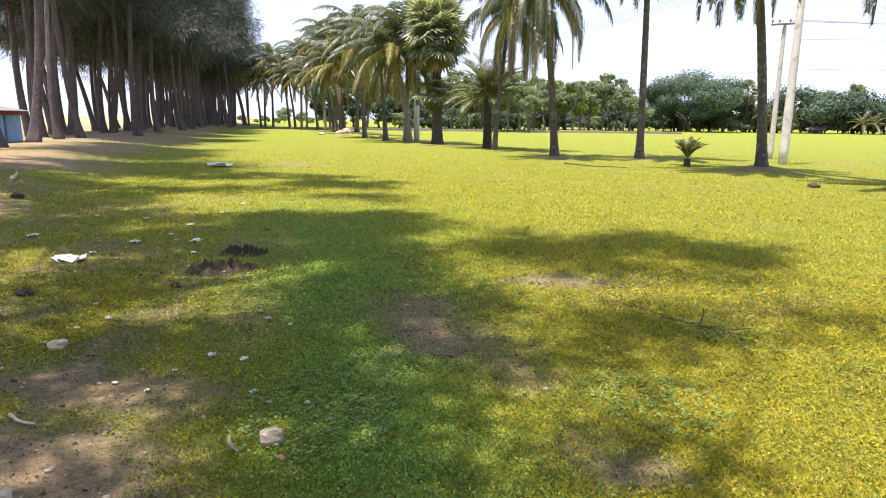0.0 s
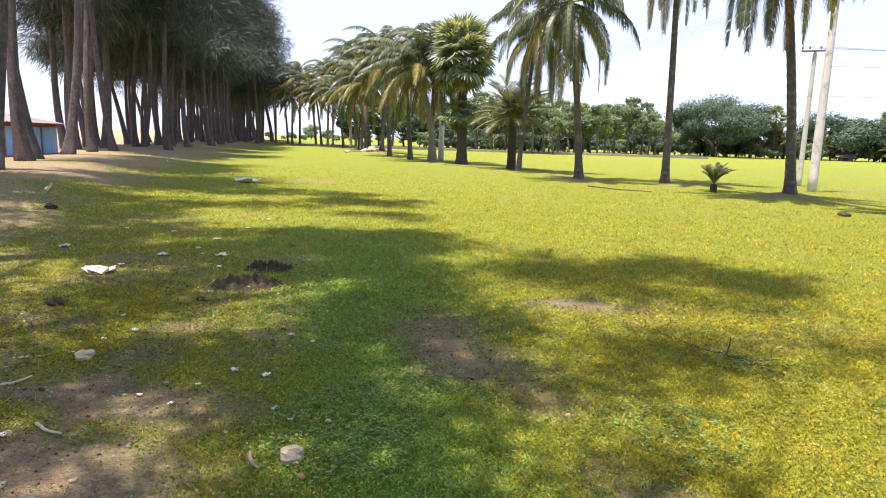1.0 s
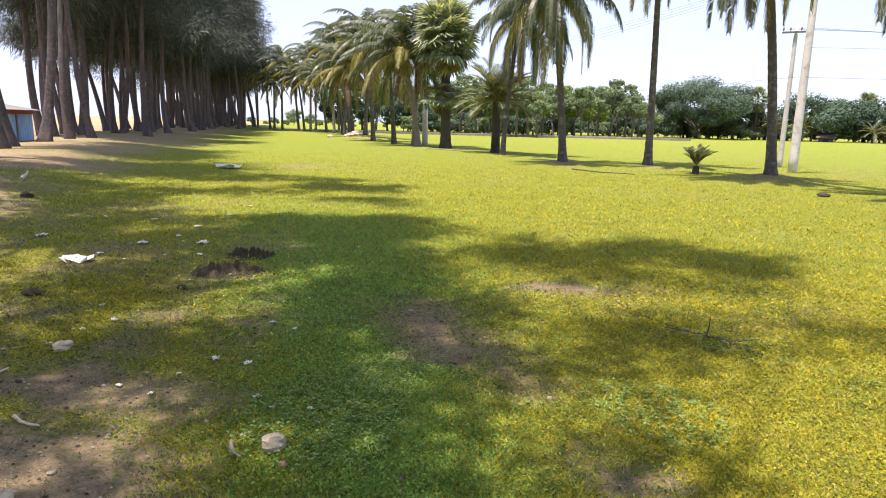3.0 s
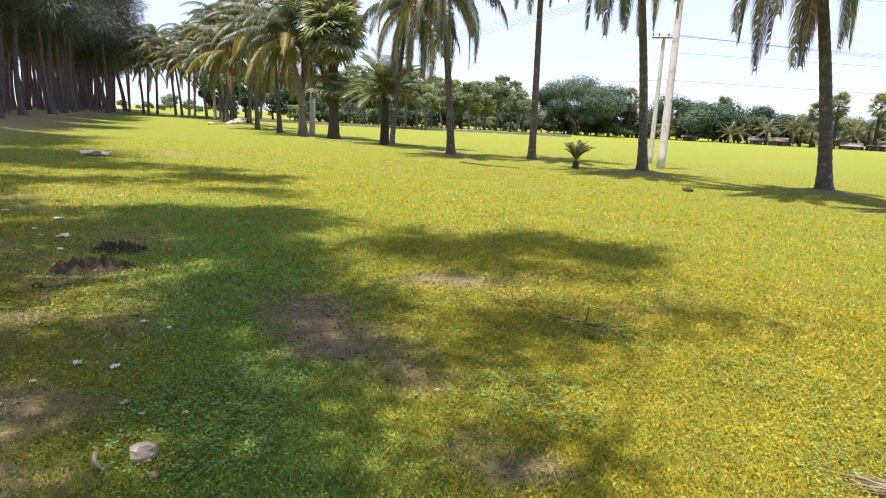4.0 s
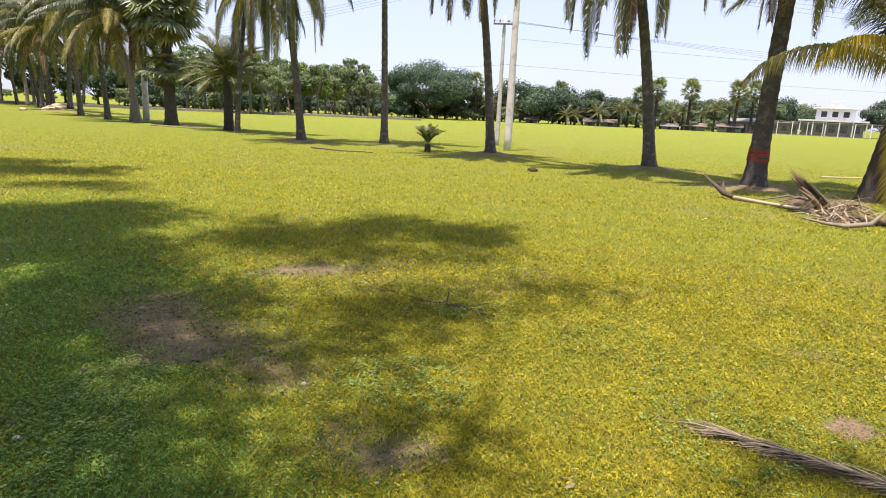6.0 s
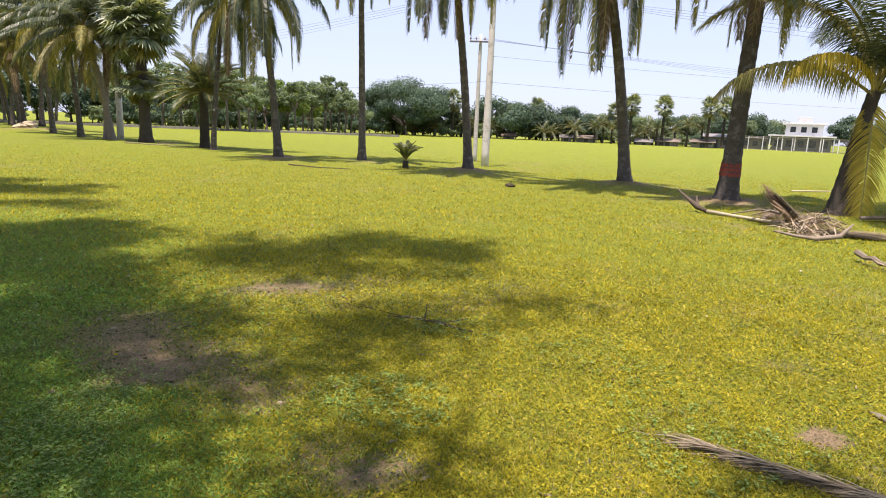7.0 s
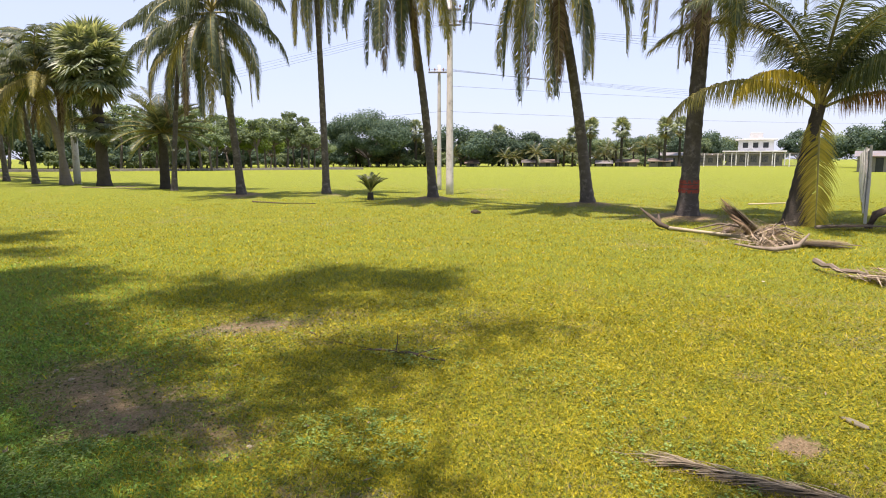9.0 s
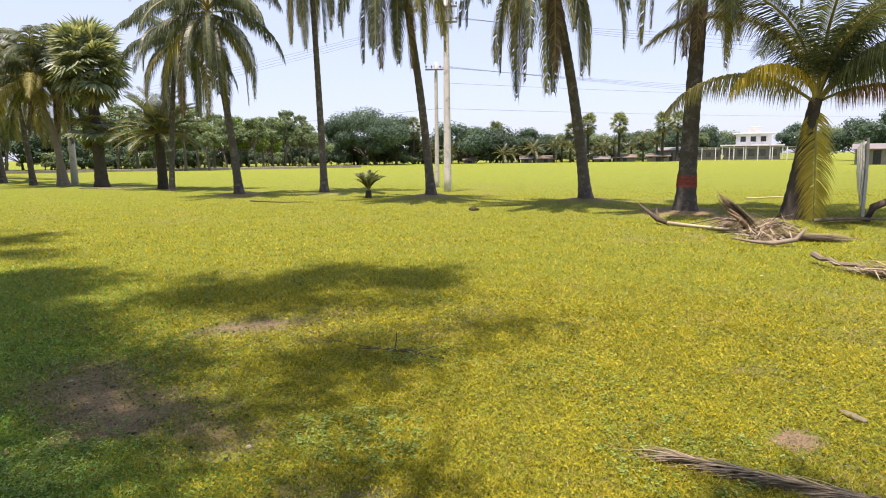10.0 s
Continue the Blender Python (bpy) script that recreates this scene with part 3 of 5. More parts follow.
LABELS = ["tall coconut palm with leaning grey trunk", "slender coconut palm with thin pale trunk", "very tall straight coconut palm",
          "coconut palm with curved trunk on a small mound", "coconut palm with drooping fronds on a mound", "thick-trunked coconut palm with red painted rings"]
for i, (bx, by, cx, cy, cz, r0, r1, fl, n, sd) in enumerate(PALMS):
    coconut_palm((bx, by), (cx, cy, cz), r0, r1, fl, n, sd, LABELS[i], band=0.70 if i == 5 else None)

# young palm with long low fronds, its crown near head height
yz = at_ground(16.0, 11.5)
yp = thing("coconut_palm", 16.0, 11.5, yz, "young coconut palm with huge yellowing arching fronds", "palm tree", "coconut palms along the field")
yc = Vector((0.25, -0.25, 3.15))
part("trunk", palm_trunk(None, yc, 0.30, 0.15, 24, 1.5), M_DARKBARK, yp, "short dark leaning trunk", None, True)
for turn, a0, sc, mat, sd in ((124, 80, 1.30, M_YFROND, 2), (-42, 30, 0.85, M_RUST, 1), (60, 70, 1.2, M_FROND, 3),
                              (20, 60, 1.2, M_FROND, 1), (-20, 48, 1.2, M_YFROND, 2), (-75, 58, 1.2, M_FROND, 2), (250, 74, 1.1, M_FROND, 1), (-100, 48, 1.1, M_FROND, 3),
                              (170, 82, 1.3, M_FROND, 1), (300, 84, 1.3, M_FROND, 2), (-60, 78, 1.25, M_FROND, 3), (228, 84, 1.2, M_FROND, 3), (285, 60, 1.1, M_FROND, 2),
                              (-15, 82, 1.3, M_FROND, 3)):
    add_frond(yp, yc + Vector((0, 0, -0.12)), turn, sc, coco_kind(a0, sd, 165, 0.0135, 66, 1.05), mat)

add_frond(yp, yc + Vector((0, 0, -0.05)), 232, 0.80, (4.4, -78, 10, 130, 0.95, 0.30, 3, 0.022, 0.08, 0.0), M_GOLD, "yellow-green frond hanging down the trunk")

add_frond(yp, yc + Vector((0, 0, -0.05)), 166, 0.70, (4.4, 62, 130, 150, 1.30, 1.10, 1, 0.018, 0.12, 0.12), M_GOLD, "bright yellow arching frond with hanging leaflets")
add_frond(yp, yc + Vector((0, 0, -0.15)), 149, 0.98, (4.4, 40, 92, 150, 0.95, 1.15, 2, 0.015, 0.12, 0.12), M_YFROND, "olive arching frond with hanging leaflets")

# palms that carry the row on towards the sea
ROW = [(-6.5, 55.0, -7.0, 54.0, 7.4), (-11.2, 68.5, -10.6, 67.5, 8.6), (-12.9, 70.5, -13.6, 70.0, 7.6), (-20.2, 95, -20.6, 94, 12.4), (-4.3, 49.5, -4.0, 49, 7.6), (-3.9, 48.6, -5.2, 48.2, 7.0),
       (-25.5, 102, -25.0, 101, 11.6), (-29, 108, -29.8, 107, 10.0), (-33, 112, -32.6, 111, 11.8), (-37, 118, -37.6, 117, 10.2), (-42, 126, -41.5, 125, 12.0), (-23, 112, -23.4, 111, 13.0), (-16.5, 84, -16.0, 83, 9.0),
       (-46, 138, -46.4, 137, 12.5), (-31, 128, -30.6, 127, 14.0), (-9.2, 61, -9.8, 60, 9.6), (-17.5, 88, -18.6, 87, 7.6), (-22, 98, -23.0, 97, 8.2), (-27, 104, -27.8, 103, 8.4), (-35, 114, -34.6, 113, 8.4), (-14.5, 77, -15.2, 76, 10.6)]
for i, (bx, by, cx, cy, cz) in enumerate(ROW):
    coconut_palm((bx, by), (cx, cy, cz), 0.21, 0.13, 4.3 + 0.35 * (i % 3), 25, 30 + i, "coconut palm with pale trunk and yellowing fronds" if i % 2 else "coconut palm with arching yellow-green fronds",
                 "coconut palms towards the sea", -44, 0.34, 0.08, 26, None, 64, M_PALEBARK if i in (4, 5, 3, 6) else None)


def fan_leaf_shape(seed, radius=1.15):
    r = random.Random(seed)
    s = Shape()
    s.tube([(0, 0, 0), (0.6, 0, 0.05), (1.15, 0, 0)], [0.035, 0.025, 0.018], 4, False)
    o = Vector((1.15, 0, 0))
    n = 26
    for k in range(n):
        a = math.radians(-140 + 280 * (k + 0.5) / n)
        l = radius * (0.75 + 0.25 * math.cos(a * 0.6)) * r.uniform(0.9, 1.08)
        d = Vector((math.cos(a), math.sin(a), 0.10 * (k % 2) - 0.12 * abs(a)))
        w = Vector((-math.sin(a), math.cos(a), 0)) * radius * 0.075
        tip = o + d * l + Vector((0, 0, -0.22 * l * r.uniform(0.5, 1.4)))
        j = len(s.v)
        m1 = o + d * l * 0.6
        lift = Vector((0, 0, 0.05))
        s.v += [tuple(o), tuple(m1 - w), tuple(m1 + lift), tuple(m1 + w), tuple(tip)]
        s.f += [(j, j + 1, j + 2), (j, j + 2, j + 3), (j + 1, j + 4, j + 2), (j + 2, j + 4, j + 3)]
    return s


FANS = [fan_leaf_shape(k).data("fan_leaf", M_FAN) for k in (1, 2, 3)]
FANS_OLD = [fan_leaf_shape(k).data("fan_leaf", M_YFROND) for k in (4, 5)]


def fan_palm(x, y, height, r0, scale, count, seed, label, group, skirt=0):
    r = random.Random(seed)
    z = at_ground(x, y)
    p = thing("fan_palm", x, y, z, label, "palm tree", group)
    c = Vector((r.uniform(-0.3, 0.3), 0, height))
    part("trunk", palm_trunk(None, c, r0, r0 * 0.75, 28, 1.5), M_DARKBARK, p, "dark rough trunk", None, True)
    for i in range(count):
        u = i / (count - 1)
        el = 82 - 135 * u ** 0.9 + r.uniform(-8, 8)
        m = Matrix.Translation(c + Vector((0, 0, 0.5 - 1.0 * u))) @ pose(0, 0, 0, 0, 0, i * 137.5 + r.uniform(-15, 15)) @ pose(0, 0, 0, 0, -el, 0) @ pose(0, 0, 0, r.uniform(-35, 35), 0, 0) @ Matrix.Scale(scale * r.uniform(0.85, 1.1), 4)
        part("fan_leaf", r.choice(FANS_OLD) if u > 0.8 and r.random() < 0.5 else r.choice(FANS), None, p, "", m)
    for i in range(skirt):
        el = r.uniform(-60, 25)
        m = Matrix.Translation((0, 0, height * r.uniform(0.40, 0.62))) @ pose(0, 0, 0, 0, 0, r.uniform(0, 360)) @ pose(0, 0, 0, 0, -el, 0) @ Matrix.Scale(scale * r.uniform(0.5, 0.75), 4)
        part("fan_leaf", r.choice(FANS_OLD) if r.random() < 0.45 else r.choice(FANS), None, p, "", m)
    return p


fan_palm(-1.7, 45.0, 7.2, 0.36, 1.12, 70, 3, "bushy fan palm with stout dark trunk", "fan palms by the field", 30)
for k, (az, d, h) in enumerate(((38.5, 150, 8.4), (41.1, 152, 8.6), (44.6, 150, 8.2), (45.8, 156, 8.6), (23.2, 142, 7.8), (37.2, 160, 7.2), (30.6, 158, 7.4))):
    fan_palm(d * math.sin(radians(az)), d * math.cos(radians(az)), h, 0.35, 1.15, 30, 60 + k, "distant fan palm with round crown", "fan palms across the field")


def feather_bush(name, x, y, height, trunk_r, flen, count, seed, label, category, group="", a_lo=5, wide=0.024):
    r = random.Random(seed)
    z = at_ground(x, y)
    p = thing(name, x, y, z, label, category, group)
    c = Vector((0, 0, height))
    part("trunk", palm_trunk(None, c, trunk_r, trunk_r * 0.9, 16, 1.25), M_DARKBARK, p, "", None, True)
    for i in range(count):
        u = i / (count - 1)
        a0 = round((84 - (84 - a_lo) * u + r.uniform(-6, 6)) / 12) * 12
        add_frond(p, c, i * 137.5 + r.uniform(-15, 15), flen * r.uniform(0.85, 1.1) / 2.4, (2.4, a0, 48, 38, 0.50, 0.12, r.randint(1, 3), wide, 0.14, 0.25), M_FROND)
    return p


feather_bush("date_palm", 1.6, 40.6, 3.2, 0.27, 2.9, 46, 5, "date palm with spiky upright grey-green fronds", "palm tree", "", -12)
feather_bush("young_palm", 8.9, 25.6, 0.32, 0.12, 0.90, 30, 8, "small young palm sprouting from the turf", "palm bush", "", 58, 0.034)


# ---- casuarina grove ----
def casuarina_trunk(height, r0, seed, bare=0.42):
    r = random.Random(seed)
    s = Shape()
    n = 22
    lx, ly = (-0.5 if seed == 106 else r.uniform(-3.6, -0.9)), r.uniform(-0.8, 0.8)
    k1, k2 = r.uniform(0, 6), r.uniform(0, 6)
    pts, rad = [], []
    for i in range(n + 1):
        t = i / n
        h = -0.25 + (height + 0.25) * t ** 1.25
        pts.append(Vector((lx * t + 0.60 * (math.sin(4 * t + k1) - math.sin(k1)), ly * t + 0.50 * (math.sin(5 * t + k2) - math.sin(k2)), h)))
        rad.append(r0 * (1 - 0.86 * t) * (1 + 0.6 * math.exp(-max(h, 0) / 0.35)))
    s.tube(pts, rad, 14, True, lambda u, a: 0.20 * math.sin(5 * a + k1) * math.exp(-u * 7) + 0.09 * math.sin(3 * a + k2 + 4 * u))
    limbs = []
    for i in range(12):
        t = r.uniform(bare, 0.97)
        q = pts[int(t * n)]
        a = r.uniform(0, 6.28)
        l = r.uniform(1.4, 3.6) * (1.15 - 0.6 * t)
        e = q + Vector((math.cos(a) * l, math.sin(a) * l, l * r.uniform(0.3, 1.0)))
        m = q.lerp(e, 0.5) + Vector((0, 0, -0.15 * l))
        s.tube([q, m, e], [r0 * 0.22 * (1.1 - t), r0 * 0.15 * (1.1 - t), 0.015], 5, False)
        limbs.append((q, m, e))
    return s, limbs


def casuarina_crown(height, limbs, seed, count, low, spread):
    """Hanging wisps of needles round the limbs and the leading shoot."""
    r = random.Random(seed)
    s = Shape()
    hubs = []
    for q, m, e in limbs:
        hubs += [m, e, q.lerp(e, 0.8) + Vector((0, 0, 0.5))]
    for i in range(46):
        t = r.uniform(low, 1.0)
        a = r.uniform(0, 6.28)
        w = spread * (1.25 - t) * r.uniform(0.25, 1.0)
        hubs.append(Vector((math.cos(a) * w, math.sin(a) * w, height * t + r.uniform(-0.5, 0.5))))
    for h in hubs:
        size = r.uniform(0.6, 1.25)
        for k in range(count // len(hubs)):
            o = h + Vector((r.gauss(0, 0.55), r.gauss(0, 0.55), r.gauss(0, 0.45))) * size
            d = (o - h + Vector((r.uniform(-0.4, 0.4), r.uniform(-0.4, 0.4), r.uniform(-0.5, 0.35)))).normalized()
            l, w = r.uniform(0.45, 1.1), r.uniform(0.013, 0.030)
            sd = d.cross(Vector((r.uniform(-1, 1), r.uniform(-1, 1), 0.6))).normalized() * w
            p1 = o + d * l * 0.5
            p2 = p1 + (d * 0.7 + Vector((0, 0, -0.5))).normalized() * l * 0.5
            j = len(s.v)
            s.v += [tuple(o - sd * 0.6), tuple(o + sd * 0.6), tuple(p1 - sd), tuple(p1 + sd), tuple(p2)]
            s.f += [(j, j + 1, j + 3, j + 2), (j + 2, j + 3, j + 4)]
    return s


CAS = []
for k in range(9):
    ht = (20, 22, 19, 23, 21, 20, 22, 21, 23)[k]
    tall = k > 5
    ts, lm = casuarina_trunk(ht, (0.24, 0.20, 0.27, 0.22, 0.19, 0.24, 0.21, 0.20, 0.22)[k], 100 + k, 0.66 if tall else 0.42)
    cs = casuarina_crown(ht, lm, 200 + k, (6800 if k == 5 else 7600 if tall else 10500), 0.66 if tall else 0.40, 4.2 if k == 5 else 3.6 if tall else 5.6)
    CAS.append((ts.data("trunk", M_CASBARK, True), cs.data("crown", M_NEEDLE)))


def casuarina(x, y, kind, turn, scale, label="tall dark casuarina tree with furrowed trunk", group="casuarina grove"):
    t = thing("casuarina_tree", x, y, at_ground(x, y) - 0.02, label, "tree", group, turn)
    for nm, me in zip(("trunk", "crown"), CAS[kind]):
        part(nm, me, None, t, "", Matrix.Diagonal((scale, scale, scale, 1)))
    return t


gr = random.Random(17)
stand = list(GROVE)
yy = 40.0
while yy < 186:
    xx = -9.5 - 0.30 * (yy - 1.0)
    for row in range(3):
        if row == 0 and any(abs(yy - gy) < 3.0 for gx, gy in GROVE):
            continue
        spot = (xx - 0.8 - row * 4.0 + gr.uniform(-1.8, 1.8), yy + gr.uniform(-1.5, 1.5))
        if spot[0] > -0.70 * spot[1]:
            stand.append(spot)
    yy += gr.uniform(2.6, 4.0)
for y0 in (38.5, 40.5, 43.0):
    for back in (3.5,):
        stand.append((-9.5 - 0.30 * y0 - back - 1.5 + gr.uniform(-1, 1), y0 + gr.uniform(-1, 1)))
for i, (x, y) in enumerate(stand):
    big = 1.15 if i < 4 else gr.uniform(0.90, 1.2) + gr.uniform(0.0, 0.35) * smoothstep(60, 120, y)
    casuarina(x, y, 6 + i % 3 if i < 7 else i % 5, gr.uniform(-30, 30), big, "old casuarina with thick reddish-grey buttressed trunk" if i < 4 else "tall dark casuarina tree with furrowed trunk")
# taller trees that lean out over the track
for i, (x, y, sc) in enumerate(((-40.2, 113, 1.35), (-45.5, 134, 1.4), (-36.8, 101, 1.25))):
    casuarina(x, y, i + 1, 90.0 * i, sc)
# the grove continued out of view beside the meadow, added for the shade it casts
for i, (x, y, sc, kd) in enumerate(((-17.2, 12.0, 1.15, 5), (-16.2, 7.6, 1.0, 5), (-13.0, 0.0, 1.0, 5), (-12.4, -6.0, 1.0, 5), (-17.0, 2.0, 1.0, 5))):
    casuarina(x, y, kd, 70.0 * i, sc)


def unseen_shade_casuarina(x, y, height, r0, boughs, seed):
    """A wide casuarina added out of view for its shade: a trunk, long limbs, and a needle clump of its own shape at the
    end of each limb.
    """
    r = random.Random(seed)
    z0 = at_ground(x, y) - 0.02
    t = thing("casuarina_tree", x, y, z0, "unseen wide-limbed casuarina with needle clumps placed to shade the meadow", "tree", "casuarina grove")
    wood, crown = Shape(), Shape()
    n = 20
    k1, k2 = r.uniform(0, 6), r.uniform(0, 6)
    spine = lambda u: Vector((0.5 * (math.sin(4 * u + k1) - math.sin(k1)), 0.4 * (math.sin(5 * u + k2) - math.sin(k2)), -0.25 + (height + 0.25) * u))
    wood.tube([spine(i / n) for i in range(n + 1)], [r0 * (1 - 0.85 * i / n) * (1 + 0.6 * math.exp(-i / n * height / 0.35)) for i in range(n + 1)], 12, True,
              lambda u, a: 0.2 * math.sin(5 * a + k1) * math.exp(-u * 7) + 0.09 * math.sin(3 * a + k2 + 4 * u))
    for bx, by, bz, rx, ry, dense in boughs:
        e = Vector((bx - x, by - y, bz - z0))
        reach = math.hypot(e.x, e.y)
        q = spine(max(0.3, min(0.96, (bz - 0.55 * reach - 1.0) / height)))
        m = q.lerp(e, 0.5) + Vector((0, 0, -0.06 * reach))
        wood.tube([q, m, e], [r0 * 0.13, r0 * 0.07, 0.012], 6, False)
        clumps = max(3, int(rx * ry * 9))
        for c in range(clumps):
            a, rad = r.uniform(0, 6.28), math.sqrt(r.random())
            h = e + Vector((math.cos(a) * rad * rx, math.sin(a) * rad * ry, r.uniform(-0.8, 0.8)))
            wood.tube([m.lerp(e, r.uniform(0.4, 1.0)), h], [0.009, 0.004], 3, False)
            for k in range(int(95 * dense)):
                o = h + Vector((r.gauss(0, 0.30), r.gauss(0, 0.30), r.gauss(0, 0.30)))
                d = Vector((r.gauss(0, 0.7), r.gauss(0, 0.7), r.uniform(-0.9, 0.3))).normalized()
                l = r.uniform(0.35, 0.7)
                sd = d.cross(Vector((r.uniform(-1, 1), r.uniform(-1, 1), 0.6))).normalized() * r.uniform(0.018, 0.036)
                p1 = o + d * l * 0.5
                p2 = p1 + (d * 0.7 + Vector((0, 0, -0.5))).normalized() * l * 0.5
                j = len(crown.v)
                crown.v += [tuple(o - sd * 0.6), tuple(o + sd * 0.6), tuple(p1 - sd), tuple(p1 + sd), tuple(p2)]
                crown.f += [(j, j + 1, j + 3, j + 2), (j + 2, j + 3, j + 4)]
    part("trunk", wood, M_CASBARK, t, "", None, True)
    part("crown", crown, M_NEEDLE, t)
    return t


# added unseen trees, each clump set sunward of the turf it should shade:
# x, y, z of each clump, its half widths and its thickness of foliage
unseen_shade_casuarina(-13.0, 11.4, 24, 0.34, ((-12.2, 10.2, 20.0, 2.6, 0.8, 0.8), (-16.1, 17.6, 23.0, 2.2, 1.2, 0.8), (-9.8, 12.4, 21.0, 1.6, 0.9, 0.6), (-15.7, 14.5, 21.0, 1.8, 1.2, 0.7), (-11.9, 15.9, 22.0, 4.6, 1.1, 1.0), (-7.2, 13.8, 23.0, 2.2, 1.0, 0.9), (-12.9, 12.6, 17.0, 3.0, 1.6, 0.9), (-8.8, 7.3, 21.0, 2.4, 1.3, 1.1), (-6.4, 7.9, 20.0, 1.6, 1.1, 1.1), (-10.7, 8.6, 16.0, 2.4, 1.6, 0.8), (-6.5, 10.8, 23.0, 1.6, 0.6, 0.6), (-10.2, 6.4, 17.0, 1.4, 0.9, 0.7)), 1)
unseen_shade_casuarina(-8.6, 6.2, 22, 0.32, ((-8.0, 6.4, 17.0, 1.6, 1.0, 1.0), (-6.1, 6.0, 16.0, 1.3, 0.9, 1.1), (-5.3, 6.8, 19.0, 1.2, 1.2, 1.1), (-5.0, 8.0, 20.5, 1.2, 0.8, 0.9), (-6.4, 5.1, 14.0, 1.1, 0.6, 1.1), (-7.0, 4.0, 14.0, 1.1, 0.7, 0.9), (-9.2, 4.9, 14.0, 1.3, 0.7, 0.5), (-6.1, 2.8, 15.0, 1.2, 0.8, 1.0), (-7.6, 3.0, 13.0, 1.4, 1.2, 0.8), (-5.3, 5.4, 17.0, 0.8, 0.6, 1.0)), 2)
unseen_shade_casuarina(-5.9, 3.0, 24, 0.33, ((-4.3, 3.2, 16.0, 0.6, 0.8, 1.1), (-1.8, 5.4, 21.0, 1.9, 1.5, 0.75), (-3.3, 6.0, 21.0, 0.9, 0.9, 1.0), (-0.2, 5.7, 21.0, 1.0, 0.55, 0.45), (-4.5, 5.2, 19.0, 0.9, 0.9, 1.0), (-3.9, 4.4, 17.0, 0.6, 0.8, 1.2), (-4.5, 3.2, 18.0, 0.5, 0.9, 1.1), (-3.8, 2.3, 15.0, 0.6, 0.9, 1.1), (-4.6, 2.3, 14.0, 0.9, 0.8, 1.0), (-4.8, 1.1, 13.0, 1.1, 0.9, 0.7), (-6.1, 1.4, 12.0, 1.2, 1.1, 0.6)), 3)
unseen_shade_casuarina(-2.6, -1.8, 22, 0.3, ((-1.4, 2.8, 18.0, 1.1, 0.5, 0.9), (-0.4, 3.2, 18.0, 0.8, 0.3, 0.35), (-3.1, 3.4, 17.0, 0.4, 0.35, 1.0), (-3.2, 2.3, 16.0, 0.3, 0.5, 0.8), (-2.1, 2.2, 16.0, 0.3, 0.3, 0.25), (-1.7, 1.2, 14.0, 0.3, 0.3, 0.5), (-3.2, 1.1, 13.0, 0.7, 0.8, 1.0), (-3.7, 0.3, 12.0, 1.0, 0.8, 0.8), (-0.2, -0.5, 16.0, 1.0, 0.3, 0.5)), 4)
unseen_shade_casuarina(-7.0, -2.6, 20, 0.3, ((-6.4, -0.6, 13.0, 1.6, 1.0, 0.7), (-5.0, -1.6, 12.0, 1.5, 1.3, 0.8), (-7.4, -3.0, 16.0, 2, 1.6, 0.8), (-8.8, -1.6, 12.0, 1.6, 1.4, 0.8)), 5)


# ---- broad-leaved trees across the field ----
def broad_tree(height, width, trunk_h, seed, leaves, leaf=0.32, dome=False):
    r = random.Random(seed)
    wood, crown = Shape(), Shape()
    top = Vector((r.uniform(-0.4, 0.4), r.uniform(-0.4, 0.4), trunk_h))
    tr = 0.019 * height + 0.03
    wood.tube([(0, 0, -0.2), (0.03, 0, 0.3), top * 0.5, top], [tr * 1.5, tr, tr * 0.85, tr * 0.7], 8)
    hubs = []
    nb = 16 if dome else 11
    for i in range(nb):
        a, u = i * 2.4 + r.uniform(-0.4, 0.4), r.uniform(0.35, 1.0)
        rad = width / 2 * math.sqrt(u) * r.uniform(0.75, 1.0)
        zt = trunk_h + (height - trunk_h) * ((1 - 0.55 * (rad / (width / 2)) ** 2) * r.uniform(0.75, 0.95) if dome else r.uniform(0.15, 0.92) * (1.15 - 0.5 * u))
        e = Vector((math.cos(a) * rad, math.sin(a) * rad, zt))
        m = top.lerp(e, 0.5) + Vector((0, 0, -0.06 * height * r.random()))
        wood.tube([top - Vector((0, 0, r.uniform(0, 0.3) * trunk_h)), m, e], [tr * 0.5, tr * 0.28, 0.03], 5, False)
        hubs.append((e, (width * (0.20 if dome else 0.22)) * r.uniform(0.7, 1.15)))
    hubs.append((Vector((0, 0, height * 0.86)), width * 0.2))
    for i in range(12 if dome else 4):
        a = i * 2.4 + 1.0
        rad = width * r.uniform(0.26, 0.40)
        hubs.append((Vector((math.cos(a) * rad, math.sin(a) * rad, trunk_h + (height - trunk_h) * r.uniform(0.12, 0.42))), width * 0.13))
    for k in range(leaves):
        h, sz = r.choice(hubs)
        d = Vector((r.gauss(0, 1), r.gauss(0, 1), r.gauss(0, 0.75))).normalized()
        o = h + Vector((d.x, d.y, d.z * (0.55 if dome else 0.8))) * sz * r.uniform(0.55, 1.08)
        nrm = (d + Vector((r.uniform(-0.7, 0.7), r.uniform(-0.7, 0.7), r.uniform(-0.2, 0.9)))).normalized()
        u = nrm.cross(Vector((r.uniform(-1, 1), r.uniform(-1, 1), r.uniform(-1, 1)))).normalized()
        w = nrm.cross(u)
        l, b = leaf * r.uniform(0.6, 1.3), leaf * r.uniform(0.35, 0.8)
        crown.poly([o - u * l, o - w * b + u * l * 0.1, o + u * l, o + w * b - u * l * 0.1])
    return wood, crown


